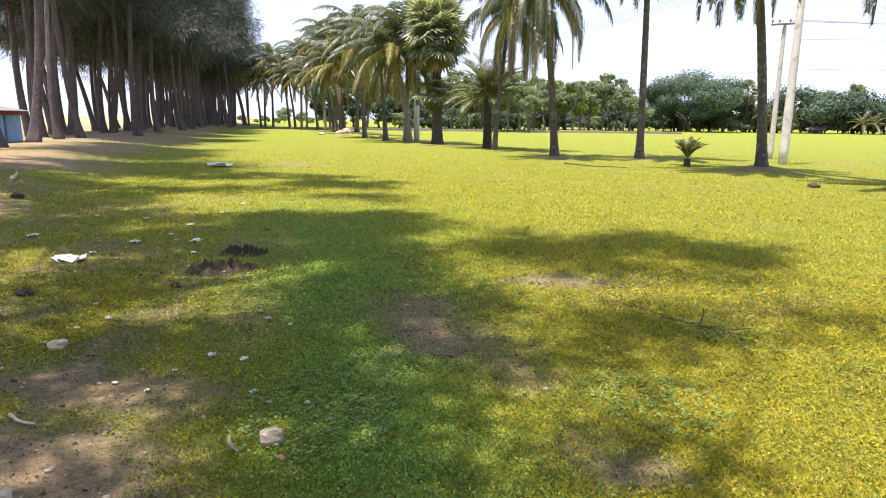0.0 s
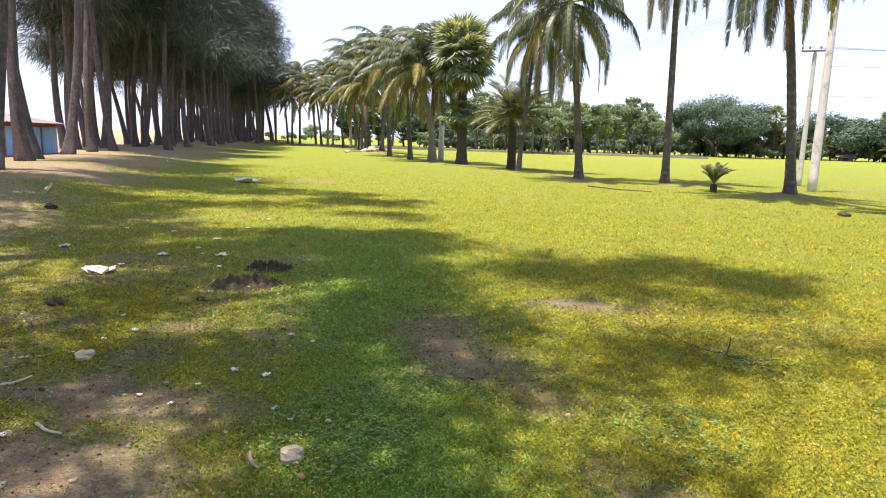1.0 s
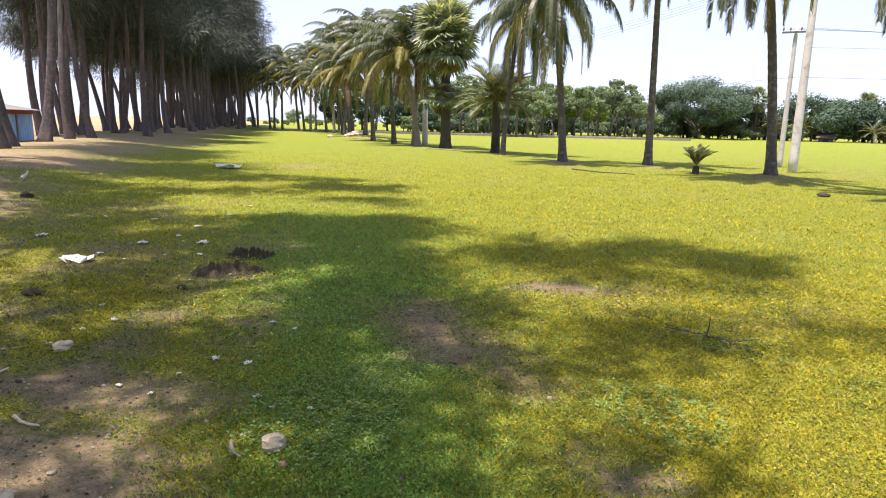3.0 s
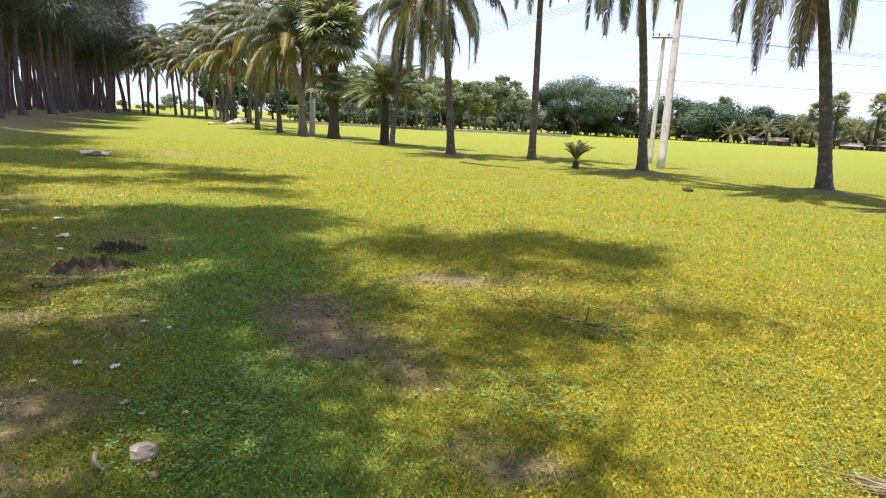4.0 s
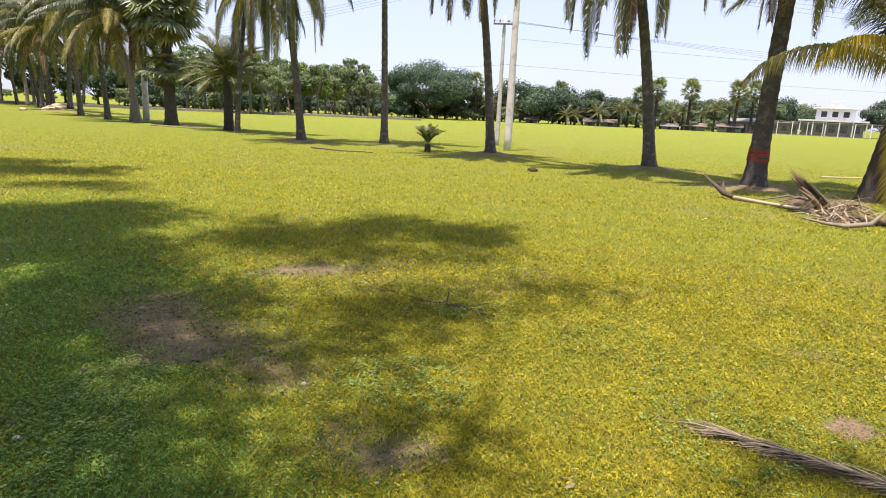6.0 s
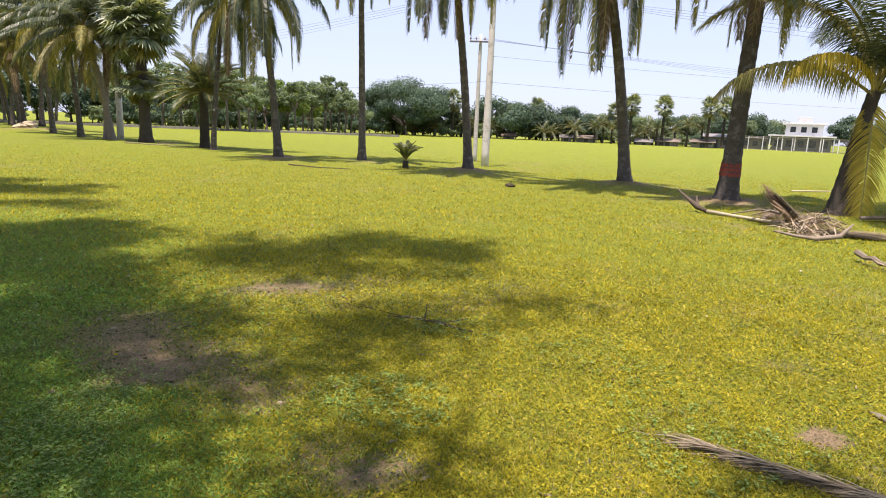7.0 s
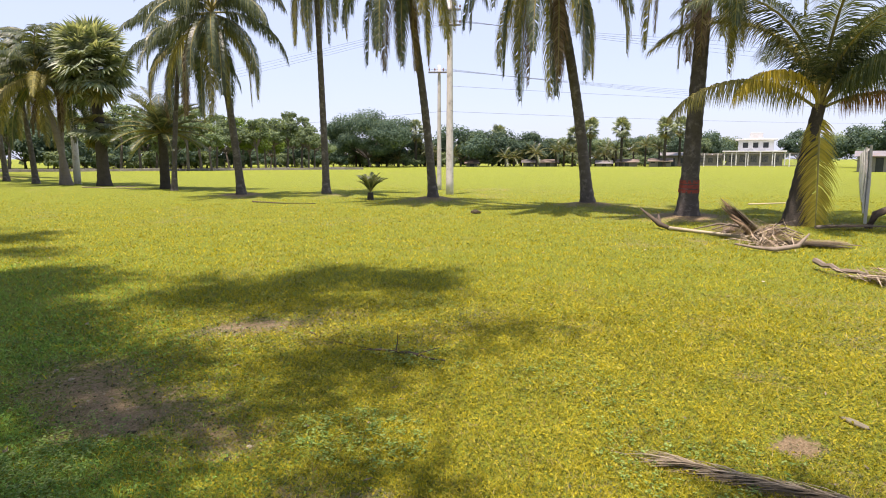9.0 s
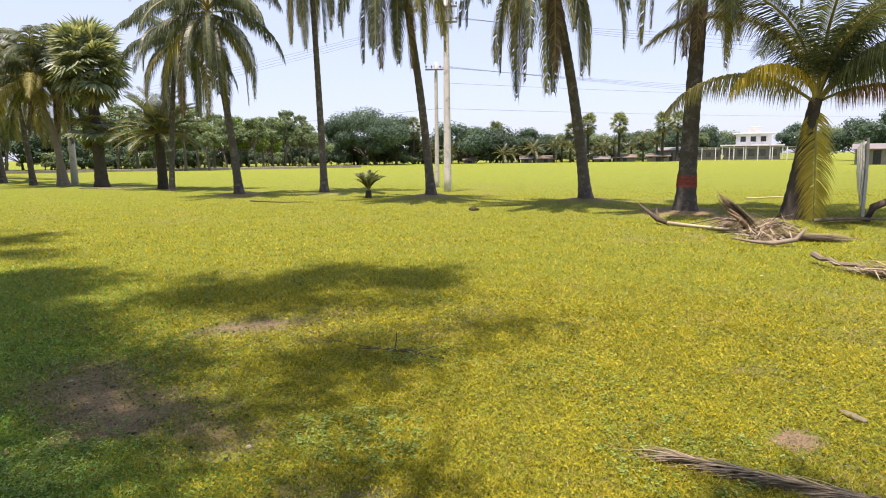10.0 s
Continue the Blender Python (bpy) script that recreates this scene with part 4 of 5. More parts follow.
BROAD = {}
for key, args, mat in (("rain", (12.0, 18.0, 2.2, 1, 44000, 0.19, True), M_LEAF_DARK), ("dark_a", (8.8, 11.0, 1.4, 2, 7800, 0.27), M_LEAF_DARK), ("dark_b", (9.4, 9.0, 1.8, 3, 7000, 0.27), M_LEAF_DARK),
                       ("mid_a", (8.0, 8.5, 1.2, 4, 6400, 0.25), M_LEAF), ("mid_b", (9.5, 6.5, 2.6, 5, 3200, 0.28), M_LEAF), ("slim_a", (11.0, 4.2, 5.0, 6, 1900, 0.24), M_LEAF),
                       ("slim_b", (10.0, 4.8, 4.2, 7, 2100, 0.24), M_LEAF), ("fresh", (9.0, 6.6, 3.0, 8, 2700, 0.26), M_LEAF_LIGHT), ("shrub", (3.2, 4.6, 0.5, 9, 1500, 0.24), M_LEAF), ("shrub_dark", (3.8, 5.0, 0.6, 10, 1600, 0.24), M_LEAF_DARK)):
    ws, cs = broad_tree(*args)
    BROAD[key] = (ws.data("trunk", M_BARK, True), cs.data("crown", mat))

TREE_LABELS = {"rain": "wide dark-green rain tree with domed crown", "dark_a": "spreading dark-green broadleaf tree", "dark_b": "rounded dark-green broadleaf tree", "mid_a": "mid-green broadleaf tree with uneven crown",
               "mid_b": "upright mid-green broadleaf tree", "slim_a": "slender tree with bare stem and thin crown", "slim_b": "slender green tree with long stem", "fresh": "bright fresh-green broadleaf tree",
               "shrub": "low green shrub at the field edge", "shrub_dark": "low dark-green shrub at the field edge"}


def polar(az, d):
    return d * math.sin(radians(az)), d * math.cos(radians(az))


def plant(key, az, d, scale, turn):
    x, y = polar(az, d)
    t = thing("shrub" if "shrub" in key else "broadleaf_tree", x, y, at_ground(x, y), TREE_LABELS[key], "shrub" if "shrub" in key else "tree", "tree line across the field", turn)
    for nm, me in zip(("trunk", "crown"), BROAD[key]):
        part(nm, me, None, t, "", Matrix.Diagonal((scale, scale, scale, 1)))


plant("rain", 19.1, 137, 1.0, 20)
plant("dark_b", 21.6, 146, 0.9, 70)
for key, az, d, sc in (("fresh", 9.0, 112, 0.92), ("slim_a", 12.0, 118, 1.0), ("slim_b", 11.0, 116, 0.95), ("slim_a", 13.2, 122, 0.95), ("slim_b", 14.3, 120, 0.8), ("slim_a", 10.2, 120, 0.9), ("slim_b", 7.6, 110, 0.92), ("slim_a", 6.2, 112, 0.9),
                       ("fresh", 7.2, 118, 1.0), ("slim_b", 5.0, 106, 1.0), ("slim_a", 4.0, 100, 0.95), ("mid_b", 3.0, 108, 1.0), ("slim_b", 1.6, 112, 1.0), ("slim_b", 0.4, 106, 1.0), ("slim_a", -1.0, 110, 1.0), ("slim_b", -2.6, 112, 0.9),
                       ("slim_a", -4.0, 116, 0.85), ("fresh", 4.6, 124, 1.0), ("slim_b", 8.3, 124, 1.0), ("fresh", 10.6, 130, 0.8), ("slim_b", 12.6, 134, 0.9), ("slim_a", 14.6, 136, 0.7), ("slim_b", 15.4, 124, 0.65), ("slim_a", 2.2, 100, 0.8), ("slim_b", 5.8, 100, 0.75),
                       ("mid_b", 0.8, 128, 1.1), ("mid_b", 6.8, 136, 1.0), ("slim_a", 9.6, 108, 0.8), ("slim_a", 13.8, 112, 0.7), ("slim_b", 3.4, 118, 1.0),
                       ("mid_a", 23.6, 150, 0.6), ("dark_a", 27.2, 146, 1.0), ("dark_b", 28.4, 150, 0.9), ("mid_a", 25.2, 150, 0.6), ("dark_a", 30.0, 152, 0.92), ("dark_b", 33.2, 154, 0.86), ("dark_a", 33.6, 158, 0.85), ("mid_a", 31.6, 158, 0.85),
                       ("mid_b", 35.2, 160, 0.75), ("mid_a", 36.2, 162, 0.85), ("dark_a", 38.0, 172, 0.9), ("mid_a", 39.8, 166, 0.85), ("mid_b", 41.6, 170, 0.8), ("dark_b", 42.8, 170, 0.8), ("mid_a", 43.6, 168, 0.95), ("dark_a", 45.6, 176, 0.9),
                       ("dark_a", 48.2, 195, 1.0), ("mid_a", 49.4, 205, 1.0), ("dark_b", 54.6, 190, 1.0), ("mid_a", 56.5, 180, 1.0), ("dark_a", 58.6, 150, 0.9), ("dark_b", 60.5, 140, 1.0), ("mid_a", 62.5, 130, 1.0), ("dark_a", 65.0, 120, 1.0)):
    plant(key, az, d, sc, (az * 53) % 360)
for k, (key, az, d, sc) in enumerate((("dark_b", -11.0, 128, 1.1), ("mid_b", -9.6, 140, 1.2), ("slim_b", -8.4, 122, 1.1), ("mid_a", -7.4, 136, 1.2), ("dark_a", -5.6, 130, 1.0), ("mid_b", -4.4, 142, 1.2), ("dark_b", -2.6, 134, 1.1),
                                      ("mid_a", -1.2, 142, 1.2), ("dark_b", 0.2, 138, 1.0), ("mid_b", 2.6, 140, 1.2), ("dark_a", 4.4, 144, 1.0), ("dark_b", 8.8, 146, 1.0), ("dark_a", 11.4, 148, 0.9), ("mid_b", 13.2, 146, 1.0))):
    plant(key, az, d, sc, 77.0 * k)
hr = random.Random(23)
az = -6.0
while az < 47:
    d = (118 if az < 8 else 134 if az < 17 else 143 if az < 26 else 150 + 0.6 * (az - 26)) + hr.uniform(-2, 9)
    plant(hr.choice(("shrub", "shrub_dark", "shrub")), az, d, hr.uniform(0.55, 1.05), hr.uniform(0, 360))
    if hr.random() < 0.30:
        plant(hr.choice(("mid_a", "mid_b", "slim_b", "dark_a") if az > 16 else ("slim_b", "slim_a", "mid_b")), az + 0.5, d + hr.uniform(10, 26), hr.uniform(0.6, 0.85), hr.uniform(0, 360))
    az += hr.uniform(0.42, 0.85)
for k in range(16):
    plant(hr.choice(("shrub", "shrub_dark", "mid_a")), -19 + k * 0.95 + hr.uniform(-0.3, 0.3), hr.uniform(200, 250), hr.uniform(0.35, 0.7), 40.0 * k)
for k in range(40):
    az = hr.choice((hr.uniform(16, 26), hr.uniform(24, 46)))
    d = 139 + 0.5 * max(az - 22, 0) + hr.uniform(0, 8)
    x, y = polar(az, d)
    feather_bush("date_palm", x, y, hr.uniform(1.2, 4.8), 0.22, 2.9, 16, hr.randint(1, 6), "distant feather palm at the field edge", "palm tree", "palms across the field", -20)


# ---- power poles and wires ----
def power_pole(x, y, height, r0, r1, arms, label):
    z = at_ground(x, y)
    p = thing("power_pole", x, y, z, label, "utility pole", "power poles", -28)
    s = Shape()
    n = 10
    s.tube([(0, 0, -0.3 + (height + 0.3) * i / n) for i in range(n + 1)], [r0 + (r1 - r0) * i / n for i in range(n + 1)], 14)
    part("shaft", s, M_CONCRETE, p, "tapered pale concrete shaft", None, True)
    for h, w in arms:
        a = Shape()
        a.box((-w / 2, -r1 - 0.10, h - 0.045), (w / 2, -r1 - 0.01, h + 0.045), 0.008)
        arm = part("crossarm", a, M_STEEL, p, "steel angle crossarm")
        for u in (-0.46, -0.2, 0.2, 0.46):
            q = Shape()
            cx, cy = u * w, -r1 - 0.055
            q.tube([(cx, cy, h + 0.045), (cx, cy, h + 0.10), (cx, cy, h + 0.11), (cx, cy, h + 0.16), (cx, cy, h + 0.17), (cx, cy, h + 0.22)], [0.015, 0.015, 0.05, 0.045, 0.035, 0.02], 8)
            part("insulator", q, M_PORCELAIN, arm)
    return p


power_pole(14.05, 28.55, 9.4, 0.20, 0.12, ((8.05, 1.05), (8.75, 1.05)), "tall tapered concrete power pole with two crossarms")
power_pole(15.3, 32.4, 6.75, 0.13, 0.085, ((6.35, 1.15),), "slim concrete power pole with one crossarm")


def wire(a, b, sag, label="thin black overhead power line"):
    a, b = Vector(a), Vector(b)
    s = Shape()
    n = 18
    s.tube([a.lerp(b, i / n) - Vector((0, 0, 4 * sag * (i / n) * (1 - i / n))) for i in range(n + 1)], [0.0055] * (n + 1), 4, False)
    tagged(part("power_line", s, M_CABLE), label, "wire", "overhead power lines")


for k, dx in enumerate((-0.5, -0.2, 0.2, 0.5)):
    wire((14.05 + dx * 0.88, 28.4 - dx * 0.47, 8.25), (75 + dx, 12 + 3 * k, 9.0 - 0.3 * k), 0.9)
    wire((14.05 + dx * 0.88, 28.4 - dx * 0.47, 8.25), (-20 + 2 * k, 108, 7.6), 0.7)
    wire((15.3 + dx * 0.9, 32.3 - dx * 0.5, 6.55), (95 + dx, 34 + 2 * k, 7.6 - 0.3 * k), 0.6)
wire((14.05, 28.3, 4.0), (92, 40, 6.0), 0.35)
wire((14.05, 28.3, 4.05), (-6, 102, 5.0), 0.3)
wire((14.05, 28.3, 5.2), (92, 30, 7.2), 0.5)

# pale post among the palms
pz = at_ground(-3.7, 52.6)
pp = thing("concrete_post", -3.7, 52.6, pz, "plain pale concrete post among the palms", "post")
s = Shape()
s.tube([(0, 0, -0.2), (0, 0, 2.2), (0, 0, 4.6)], [0.24, 0.22, 0.2], 12)
part("shaft", s, M_CONCRETE, pp, "", None, True)

# striped marker pole beside the grove
mz = at_ground(-15.15, 18.9)
mp = thing("marker_pole", -15.15, 18.9, mz, "thin pole with yellow and red painted bands", "pole")
for nm, lo, hi, mt in (("shaft", -0.2, 1.55, M_STEEL), ("red_band", 1.55, 1.85, M_REDBEAM), ("shaft", 1.85, 2.9, M_STEEL), ("yellow_band", 2.9, 3.4, M_YELLOW), ("shaft", 3.4, 5.2, M_STEEL)):
    s = Shape()
    s.tube([(0, 0, lo), (0, 0, hi)], [0.065, 0.062], 10)
    part(nm, s, mt, mp, "", None, True)


# ---- blue sheet-metal shed behind the grove ----
def blue_shed():
    a, b = Vector((-18.4, 12.6, 0)), Vector((-21.7, 31.4, 0))
    ln = (b - a).length
    turn = math.degrees(math.atan2((b - a).y, (b - a).x))
    sh = thing("shed", a.x, a.y, 0.22, "long shed with blue corrugated metal walls", "shed", turn=turn)
    n = 12
    w = ln / n
    for i in range(n):
        s = Shape()
        x0, k = i * w, 14
        front = [(x0 + w * j / k, -0.03 * (j % 2), 0) for j in range(k + 1)]
        lo = [Vector(p) + Vector((0, 0, -0.3)) for p in front]
        hi = [Vector(p) + Vector((0, 0, 1.5)) for p in front]
        s.quadstrip(lo, hi)
        s.quadstrip([p + Vector((0, 0.03, 0)) for p in hi], [p + Vector((0, 0.03, 0)) for p in lo])
        part("wall_sheet", s, M_BLUE, sh)
        s = Shape()
        s.box((x0 - 0.05, -0.08, -0.4), (x0 + 0.05, -0.035, 1.5), 0.01)
        part("stud", s, M_OLDCONC, sh)
    s = Shape()
    s.box((0, -0.16, 1.5), (ln, 0.05, 1.72), 0.01)
    part("beam", s, M_REDBEAM, sh, "dark red beam under the eaves")
    s = Shape()
    k = 150
    lo = [Vector((ln * j / k - 0.3, -0.6, 1.68 + 0.03 * (j % 2))) for j in range(k + 1)]
    hi = [Vector((ln * j / k - 0.3, 3.4, 2.30 + 0.03 * (j % 2))) for j in range(k + 1)]
    s.quadstrip(hi, lo)
    s.quadstrip([p - Vector((0, 0, 0.02)) for p in lo], [p - Vector((0, 0, 0.02)) for p in hi])
    part("roof", s, M_ZINC, sh, "grey corrugated roof")
    s = Shape()
    s.box((0, 0.06, -0.3), (ln, 3.5, 1.6))
    part("inner_wall", s, M_GREYWALL, sh)


blue_shed()


# ---- buildings across the field ----
def far_shed(az, d, width, height, roof, label, turn):
    x, y = polar(az, d)
    h = thing("hut", x, y, at_ground(x, y), label, "hut", "huts across the field", turn)
    s = Shape()
    s.box((-width / 2, -2, -0.2), (width / 2, 2, height), 0.02)
    part("wall", s, M_GREYWALL, h)
    s = Shape()
    for sg in (-1, 1):
        e = [Vector((-width / 2 - 0.4, sg * 2.6, height - 0.15)), Vector((width / 2 + 0.4, sg * 2.6, height - 0.15))]
        t = [Vector((-width / 2 - 0.4, 0, height + 0.55)), Vector((width / 2 + 0.4, 0, height + 0.55))]
        up = Vector((0, 0, 0.08))
        s.poly([e[0], e[1], t[1], t[0]])
        s.poly([e[0] + up, t[0] + up, t[1] + up, e[1] + up])
        s.poly([e[0], e[0] + up, e[1] + up, e[1]])
    part("roof", s, roof, h)
    for k in range(3):
        s = Shape()
        cx = -width / 3 + k * width / 3
        s.box((cx - 0.45, -2.03, 0.0 if k == 1 else 0.8), (cx + 0.45, -1.98, min(1.9, height - 0.2)), 0.01)
        part("door" if k == 1 else "window", s, M_OPENING, h)


for az, d, w, hh, rf in ((28.2, 147, 2.6, 0.8, M_THATCH), (33.2, 149, 2.4, 1.0, M_ZINC), (34.9, 150, 4.2, 1.0, M_THATCH), (39.7, 152, 3.2, 0.8, M_ZINC), (41.6, 154, 4.6, 1.1, M_THATCH), (44.3, 152, 4.6, 1.3, M_THATCH), (45.3, 160, 5, 2.6, M_ZINC)):
    far_shed(az, d, w, hh, rf, "low hut with a grey sheet roof" if rf is M_ZINC else "low hut with a weathered brown roof", -az)


def white_building():
    x, y = polar(50.9, 178)
    b = thing("building", x, y, at_ground(x, y), "white two-storey building with flat stepped roofs", "building", turn=-50)
    def block(nm, lo, hi, mt, label="", ch=0.04):
        q = Shape()
        q.box(lo, hi, ch)
        return part(nm, q, mt, b, label)
    # ground floor coloured grey to stand in for the veranda's shade
    block("wall", (-4.5, 0, -0.2), (8.0, 9, 3.4), M_GREYWALL)
    block("wall", (-2.0, 1.5, 3.75), (6.0, 8, 6.4), M_WHITE)
    block("roof", (-5.6, -1.4, 3.4), (8.8, 9.6, 3.75), M_WHITE, "white flat roof slab")
    block("roof", (-2.8, 0.6, 6.4), (6.8, 8.6, 6.7), M_WHITE, "white flat roof slab")
    block("parapet", (0.5, 2, 6.7), (3.5, 6, 8.2), M_WHITE)
    for k in range(6):
        block("column", (-5.2 + k * 2.7, -1.2, -0.2), (-4.95 + k * 2.7, -0.95, 3.4), M_WHITE)
    for k in range(5):
        cx = -3.4 + k * 2.5
        w = block("window", (cx - 0.7, -0.04, 0.9), (cx + 0.7, 0.03, 2.6), M_OPENING, "dark window pane", 0.01)
    for k in range(3):
        cx = -0.4 + k * 2.3
        block("window", (cx - 0.6, 1.46, 4.5), (cx + 0.6, 1.53, 5.8), M_OPENING, "dark window pane", 0.01)
    block("wall", (-15.5, 2, -0.2), (-5.5, 7, 2.6), M_GREYWALL, "grey side wing")
    block("roof", (-16.2, 1.2, 2.6), (-5.3, 7.4, 2.85), M_ZINC)
    for k in range(5):
        block("window", (-14.6 + 1.9 * k, 1.96, 0.8), (-13.5 + 1.9 * k, 2.03, 2.0), M_OPENING, "dark window pane", 0.01)
    # frame of a fence in front
    f = thing("fence", *polar(50.6, 160), 0.0, "pale rail fence with upright posts", "fence", turn=-50)
    for k in range(9):
        q = Shape()
        q.box((-11 + 2.9 * k, -0.08, -0.2), (-10.84 + 2.9 * k, 0.08, 3.0), 0.01)
        part("post", q, M_WHITE, f)
    for z in (0.15, 2.9):
        q = Shape()
        q.box((-11, -0.05, z), (12.3, 0.05, z + 0.13), 0.01)
        part("rail", q, M_GREYWALL, f)
    q = Shape()
    for k in range(240):
        q.tube([(-11 + 23.2 * k / 240, 0, 0.1), (-11 + 23.2 * k / 240 + 0.2, 0, 2.9)], [0.012, 0.012], 3, False)
    tagged(part("mesh", q, M_STEEL, f), "grey wire mesh")


white_building()

# low pale wall along the far left of the field
lw = thing("boundary_wall", -32, 103, 0, "low pale boundary wall behind the trees", "wall", turn=-1.5)
for k in range(22):
    s = Shape()
    s.box((k * 3.0, -0.12, -0.3), (k * 3.0 + 2.96, 0.12, 0.32 + 0.03 * (k % 3)), 0.02)
    part("panel", s, M_OLDCONC, lw)

# wire fence at the field's side
fd = Vector((0.852, 0.523, 0))
ff = thing("fence", 17.7, 10.7, 0, "old wire fence with leaning concrete posts", "fence")
for k in range(16):
    s = Shape()
    o = fd * (3.2 * k)
    ln = random.Random(k).uniform(-0.10, 0.10)
    s.tube([o + Vector((0, 0, -0.2)), o + Vector((ln * 0.5, 0, 1.1)), o + Vector((ln, 0.05, 2.1))], [0.048, 0.044, 0.040], 4)
    part("post", s, M_CONCRETE, ff)
s = Shape()
for h in np.arange(0.15, 2.05, 0.16):
    s.tube([fd * (3.2 * k) + Vector((0, 0, float(h) - 0.05 * (k % 2))) for k in range(16)], [0.009] * 16, 3, False)
for k in range(300):
    o = fd * (48.0 * k / 300)
    s.tube([o + Vector((0, 0, 0.1)), o + fd * 0.3 + Vector((0, 0, 2.0))], [0.006, 0.006], 3, False)
part("mesh", s, M_STEEL, ff, "sagging grey wire mesh")
far_shed(59.8, 105, 5.0, 2.2, M_ZINC, "small hut with a pale roof", -60)


# ---- clutter on the ground ----
def lump(radius, squash, seed, rough=0.25, n=9):
    r = random.Random(seed)
    s = Shape()
    ks = [(r.uniform(-2, 2), r.uniform(-2, 2), r.uniform(-2, 2)) for _ in range(4)]
    rows = 6
    for i in range(rows + 1):
        ph = math.pi * i / rows
        for j in range(n):
            th = 2 * math.pi * j / n
            d = Vector((math.sin(ph) * math.cos(th), math.sin(ph) * math.sin(th), math.cos(ph)))
            q = 1 + rough * sum(math.sin(3 * d.dot(Vector(k)) + k[0]) for k in ks) / 3
            s.v.append((d.x * radius * q, d.y * radius * q * 0.85, (d.z * squash * q) * radius))
    for i in range(rows):
        for j in range(n):
            a, b = i * n + j, i * n + (j + 1) % n
            s.f.append((a, b, b + n, a + n))
    return s


def rock(radius, squash, seed, rough=0.16):
    """A blocky broken stone with flat facets."""
    r = random.Random(seed)
    s = Shape()
    n, rows = 9, 6
    e = 0.75
    p = lambda c: math.copysign(abs(c) ** e, c)
    for i in range(rows + 1):
        ph = math.pi * i / rows
        for j in range(n):
            th = 2 * math.pi * (j + 0.3 * (i % 2)) / n
            q = radius * (1 + r.uniform(-rough, rough))
            s.v.append((p(math.sin(ph)) * p(math.cos(th)) * q, p(math.sin(ph)) * p(math.sin(th)) * q * 0.8, p(math.cos(ph)) * q * squash))
    for i in range(rows):
        for j in range(n):
            a, b = i * n + j, i * n + (j + 1) % n
            s.f.append((a, b, b + n, a + n))
    return s


def ground_thing(name, shape, mat, x, y, lift, label, category, group="", turn=0.0, smooth=False):
    ob = part(name, shape, mat, None, "", pose(x, y, at_ground(x, y) + lift, 0, 0, turn), smooth)
    return tagged(ob, label, category, group)


ground_thing("stone", rock(0.064, 0.85, 4), M_STONE, -0.93, 3.26, 0.052, "pale grey lumpy stone lying in the grass", "stone", "stones in the grass", 25)
ground_thing("stone", rock(0.07, 0.5, 6, 0.2), M_STONE, -2.95, 4.60, 0.03, "flat whitish stone on worn ground", "stone", "stones in the grass", 50)
ground_thing("brick_fragment", lump(0.026, 0.6, 8, 0.3), M_BRICK, -0.84, 3.12, 0.012, "small orange brick fragment beside the stone", "brick bit")


def scrap(size, seed):
    r = random.Random(seed)
    s = Shape()
    n = 5
    g = [[Vector(((i / n - 0.5) * size * r.uniform(0.9, 1.2), (j / n - 0.5) * size * 0.7 * r.uniform(0.8, 1.3), r.uniform(0.002, 0.22 * size))) for j in range(n + 1)] for i in range(n + 1)]
    for i in range(n):
        for j in range(n):
            if (i in (0, n - 1) and j in (0, n - 1)) or r.random() < 0.06:
                continue
            s.poly([g[i][j], g[i + 1][j], g[i + 1][j + 1], g[i][j + 1]])
            dn = Vector((0, 0, -0.004))
            s.poly([g[i][j] + dn, g[i][j + 1] + dn, g[i + 1][j + 1] + dn, g[i + 1][j] + dn])
    return s


SCRAPS = [(-4.48, 8.74), (-3.66, 8.82), (-4.34, 11.59), (-4.37, 12.80), (-4.29, 10.14), (-4.23, 9.30), (-4.64, 7.96), (-6.14, 9.03), (-6.53, 7.96), (-6.28, 7.81), (-5.29, 10.69), (-3.39, 8.09), (-2.94, 6.80),
          (-3.30, 5.72), (-2.96, 5.32), (-1.61, 5.44), (-1.49, 4.46), (-1.76, 4.54), (-2.61, 3.31), (-1.24, 3.91), (-1.10, 3.77), (-1.14, 3.41), (-0.86, 3.77), (-6.26, 10.90), (-3.12, 4.69)]
SIZES = (0.15, 0.16, 0.12, 0.09, 0.13, 0.09, 0.08, 0.17, 0.22, 0.12, 0.11, 0.08, 0.05, 0.06, 0.08, 0.065, 0.065, 0.07, 0.06, 0.065, 0.045, 0.045, 0.04, 0.08, 0.04)
for k, ((x, y), sz) in enumerate(zip(SCRAPS, SIZES)):
    ground_thing("litter", scrap(sz, 300 + k), M_PAPER, x, y, 0.012, "crumpled white scrap of litter on the turf", "litter", "litter on the grass", 61.0 * k)
ground_thing("plastic_bag", scrap(0.36, 391), M_PAPER, -4.6, 7.45, 0.01, "crumpled dirty white plastic bag", "litter", "litter on the grass", 20)
ground_thing("plastic_bag", scrap(0.8, 392), M_PAPER, -8.4, 22.2, 0.03, "large crumpled white plastic sheet", "litter", "litter on the grass", 5)
lr = random.Random(51)
for k in range(26):
    x, y = lr.uniform(-6, -1), lr.uniform(2.8, 9)
    if k > 18:
        x, y = lr.uniform(2, 9), lr.uniform(4, 14)
    ground_thing("litter", scrap(lr.uniform(0.02, 0.05), 400 + k), M_PAPER, x, y, 0.012, "tiny pale scrap of litter", "litter", "litter on the grass", 37.0 * k)


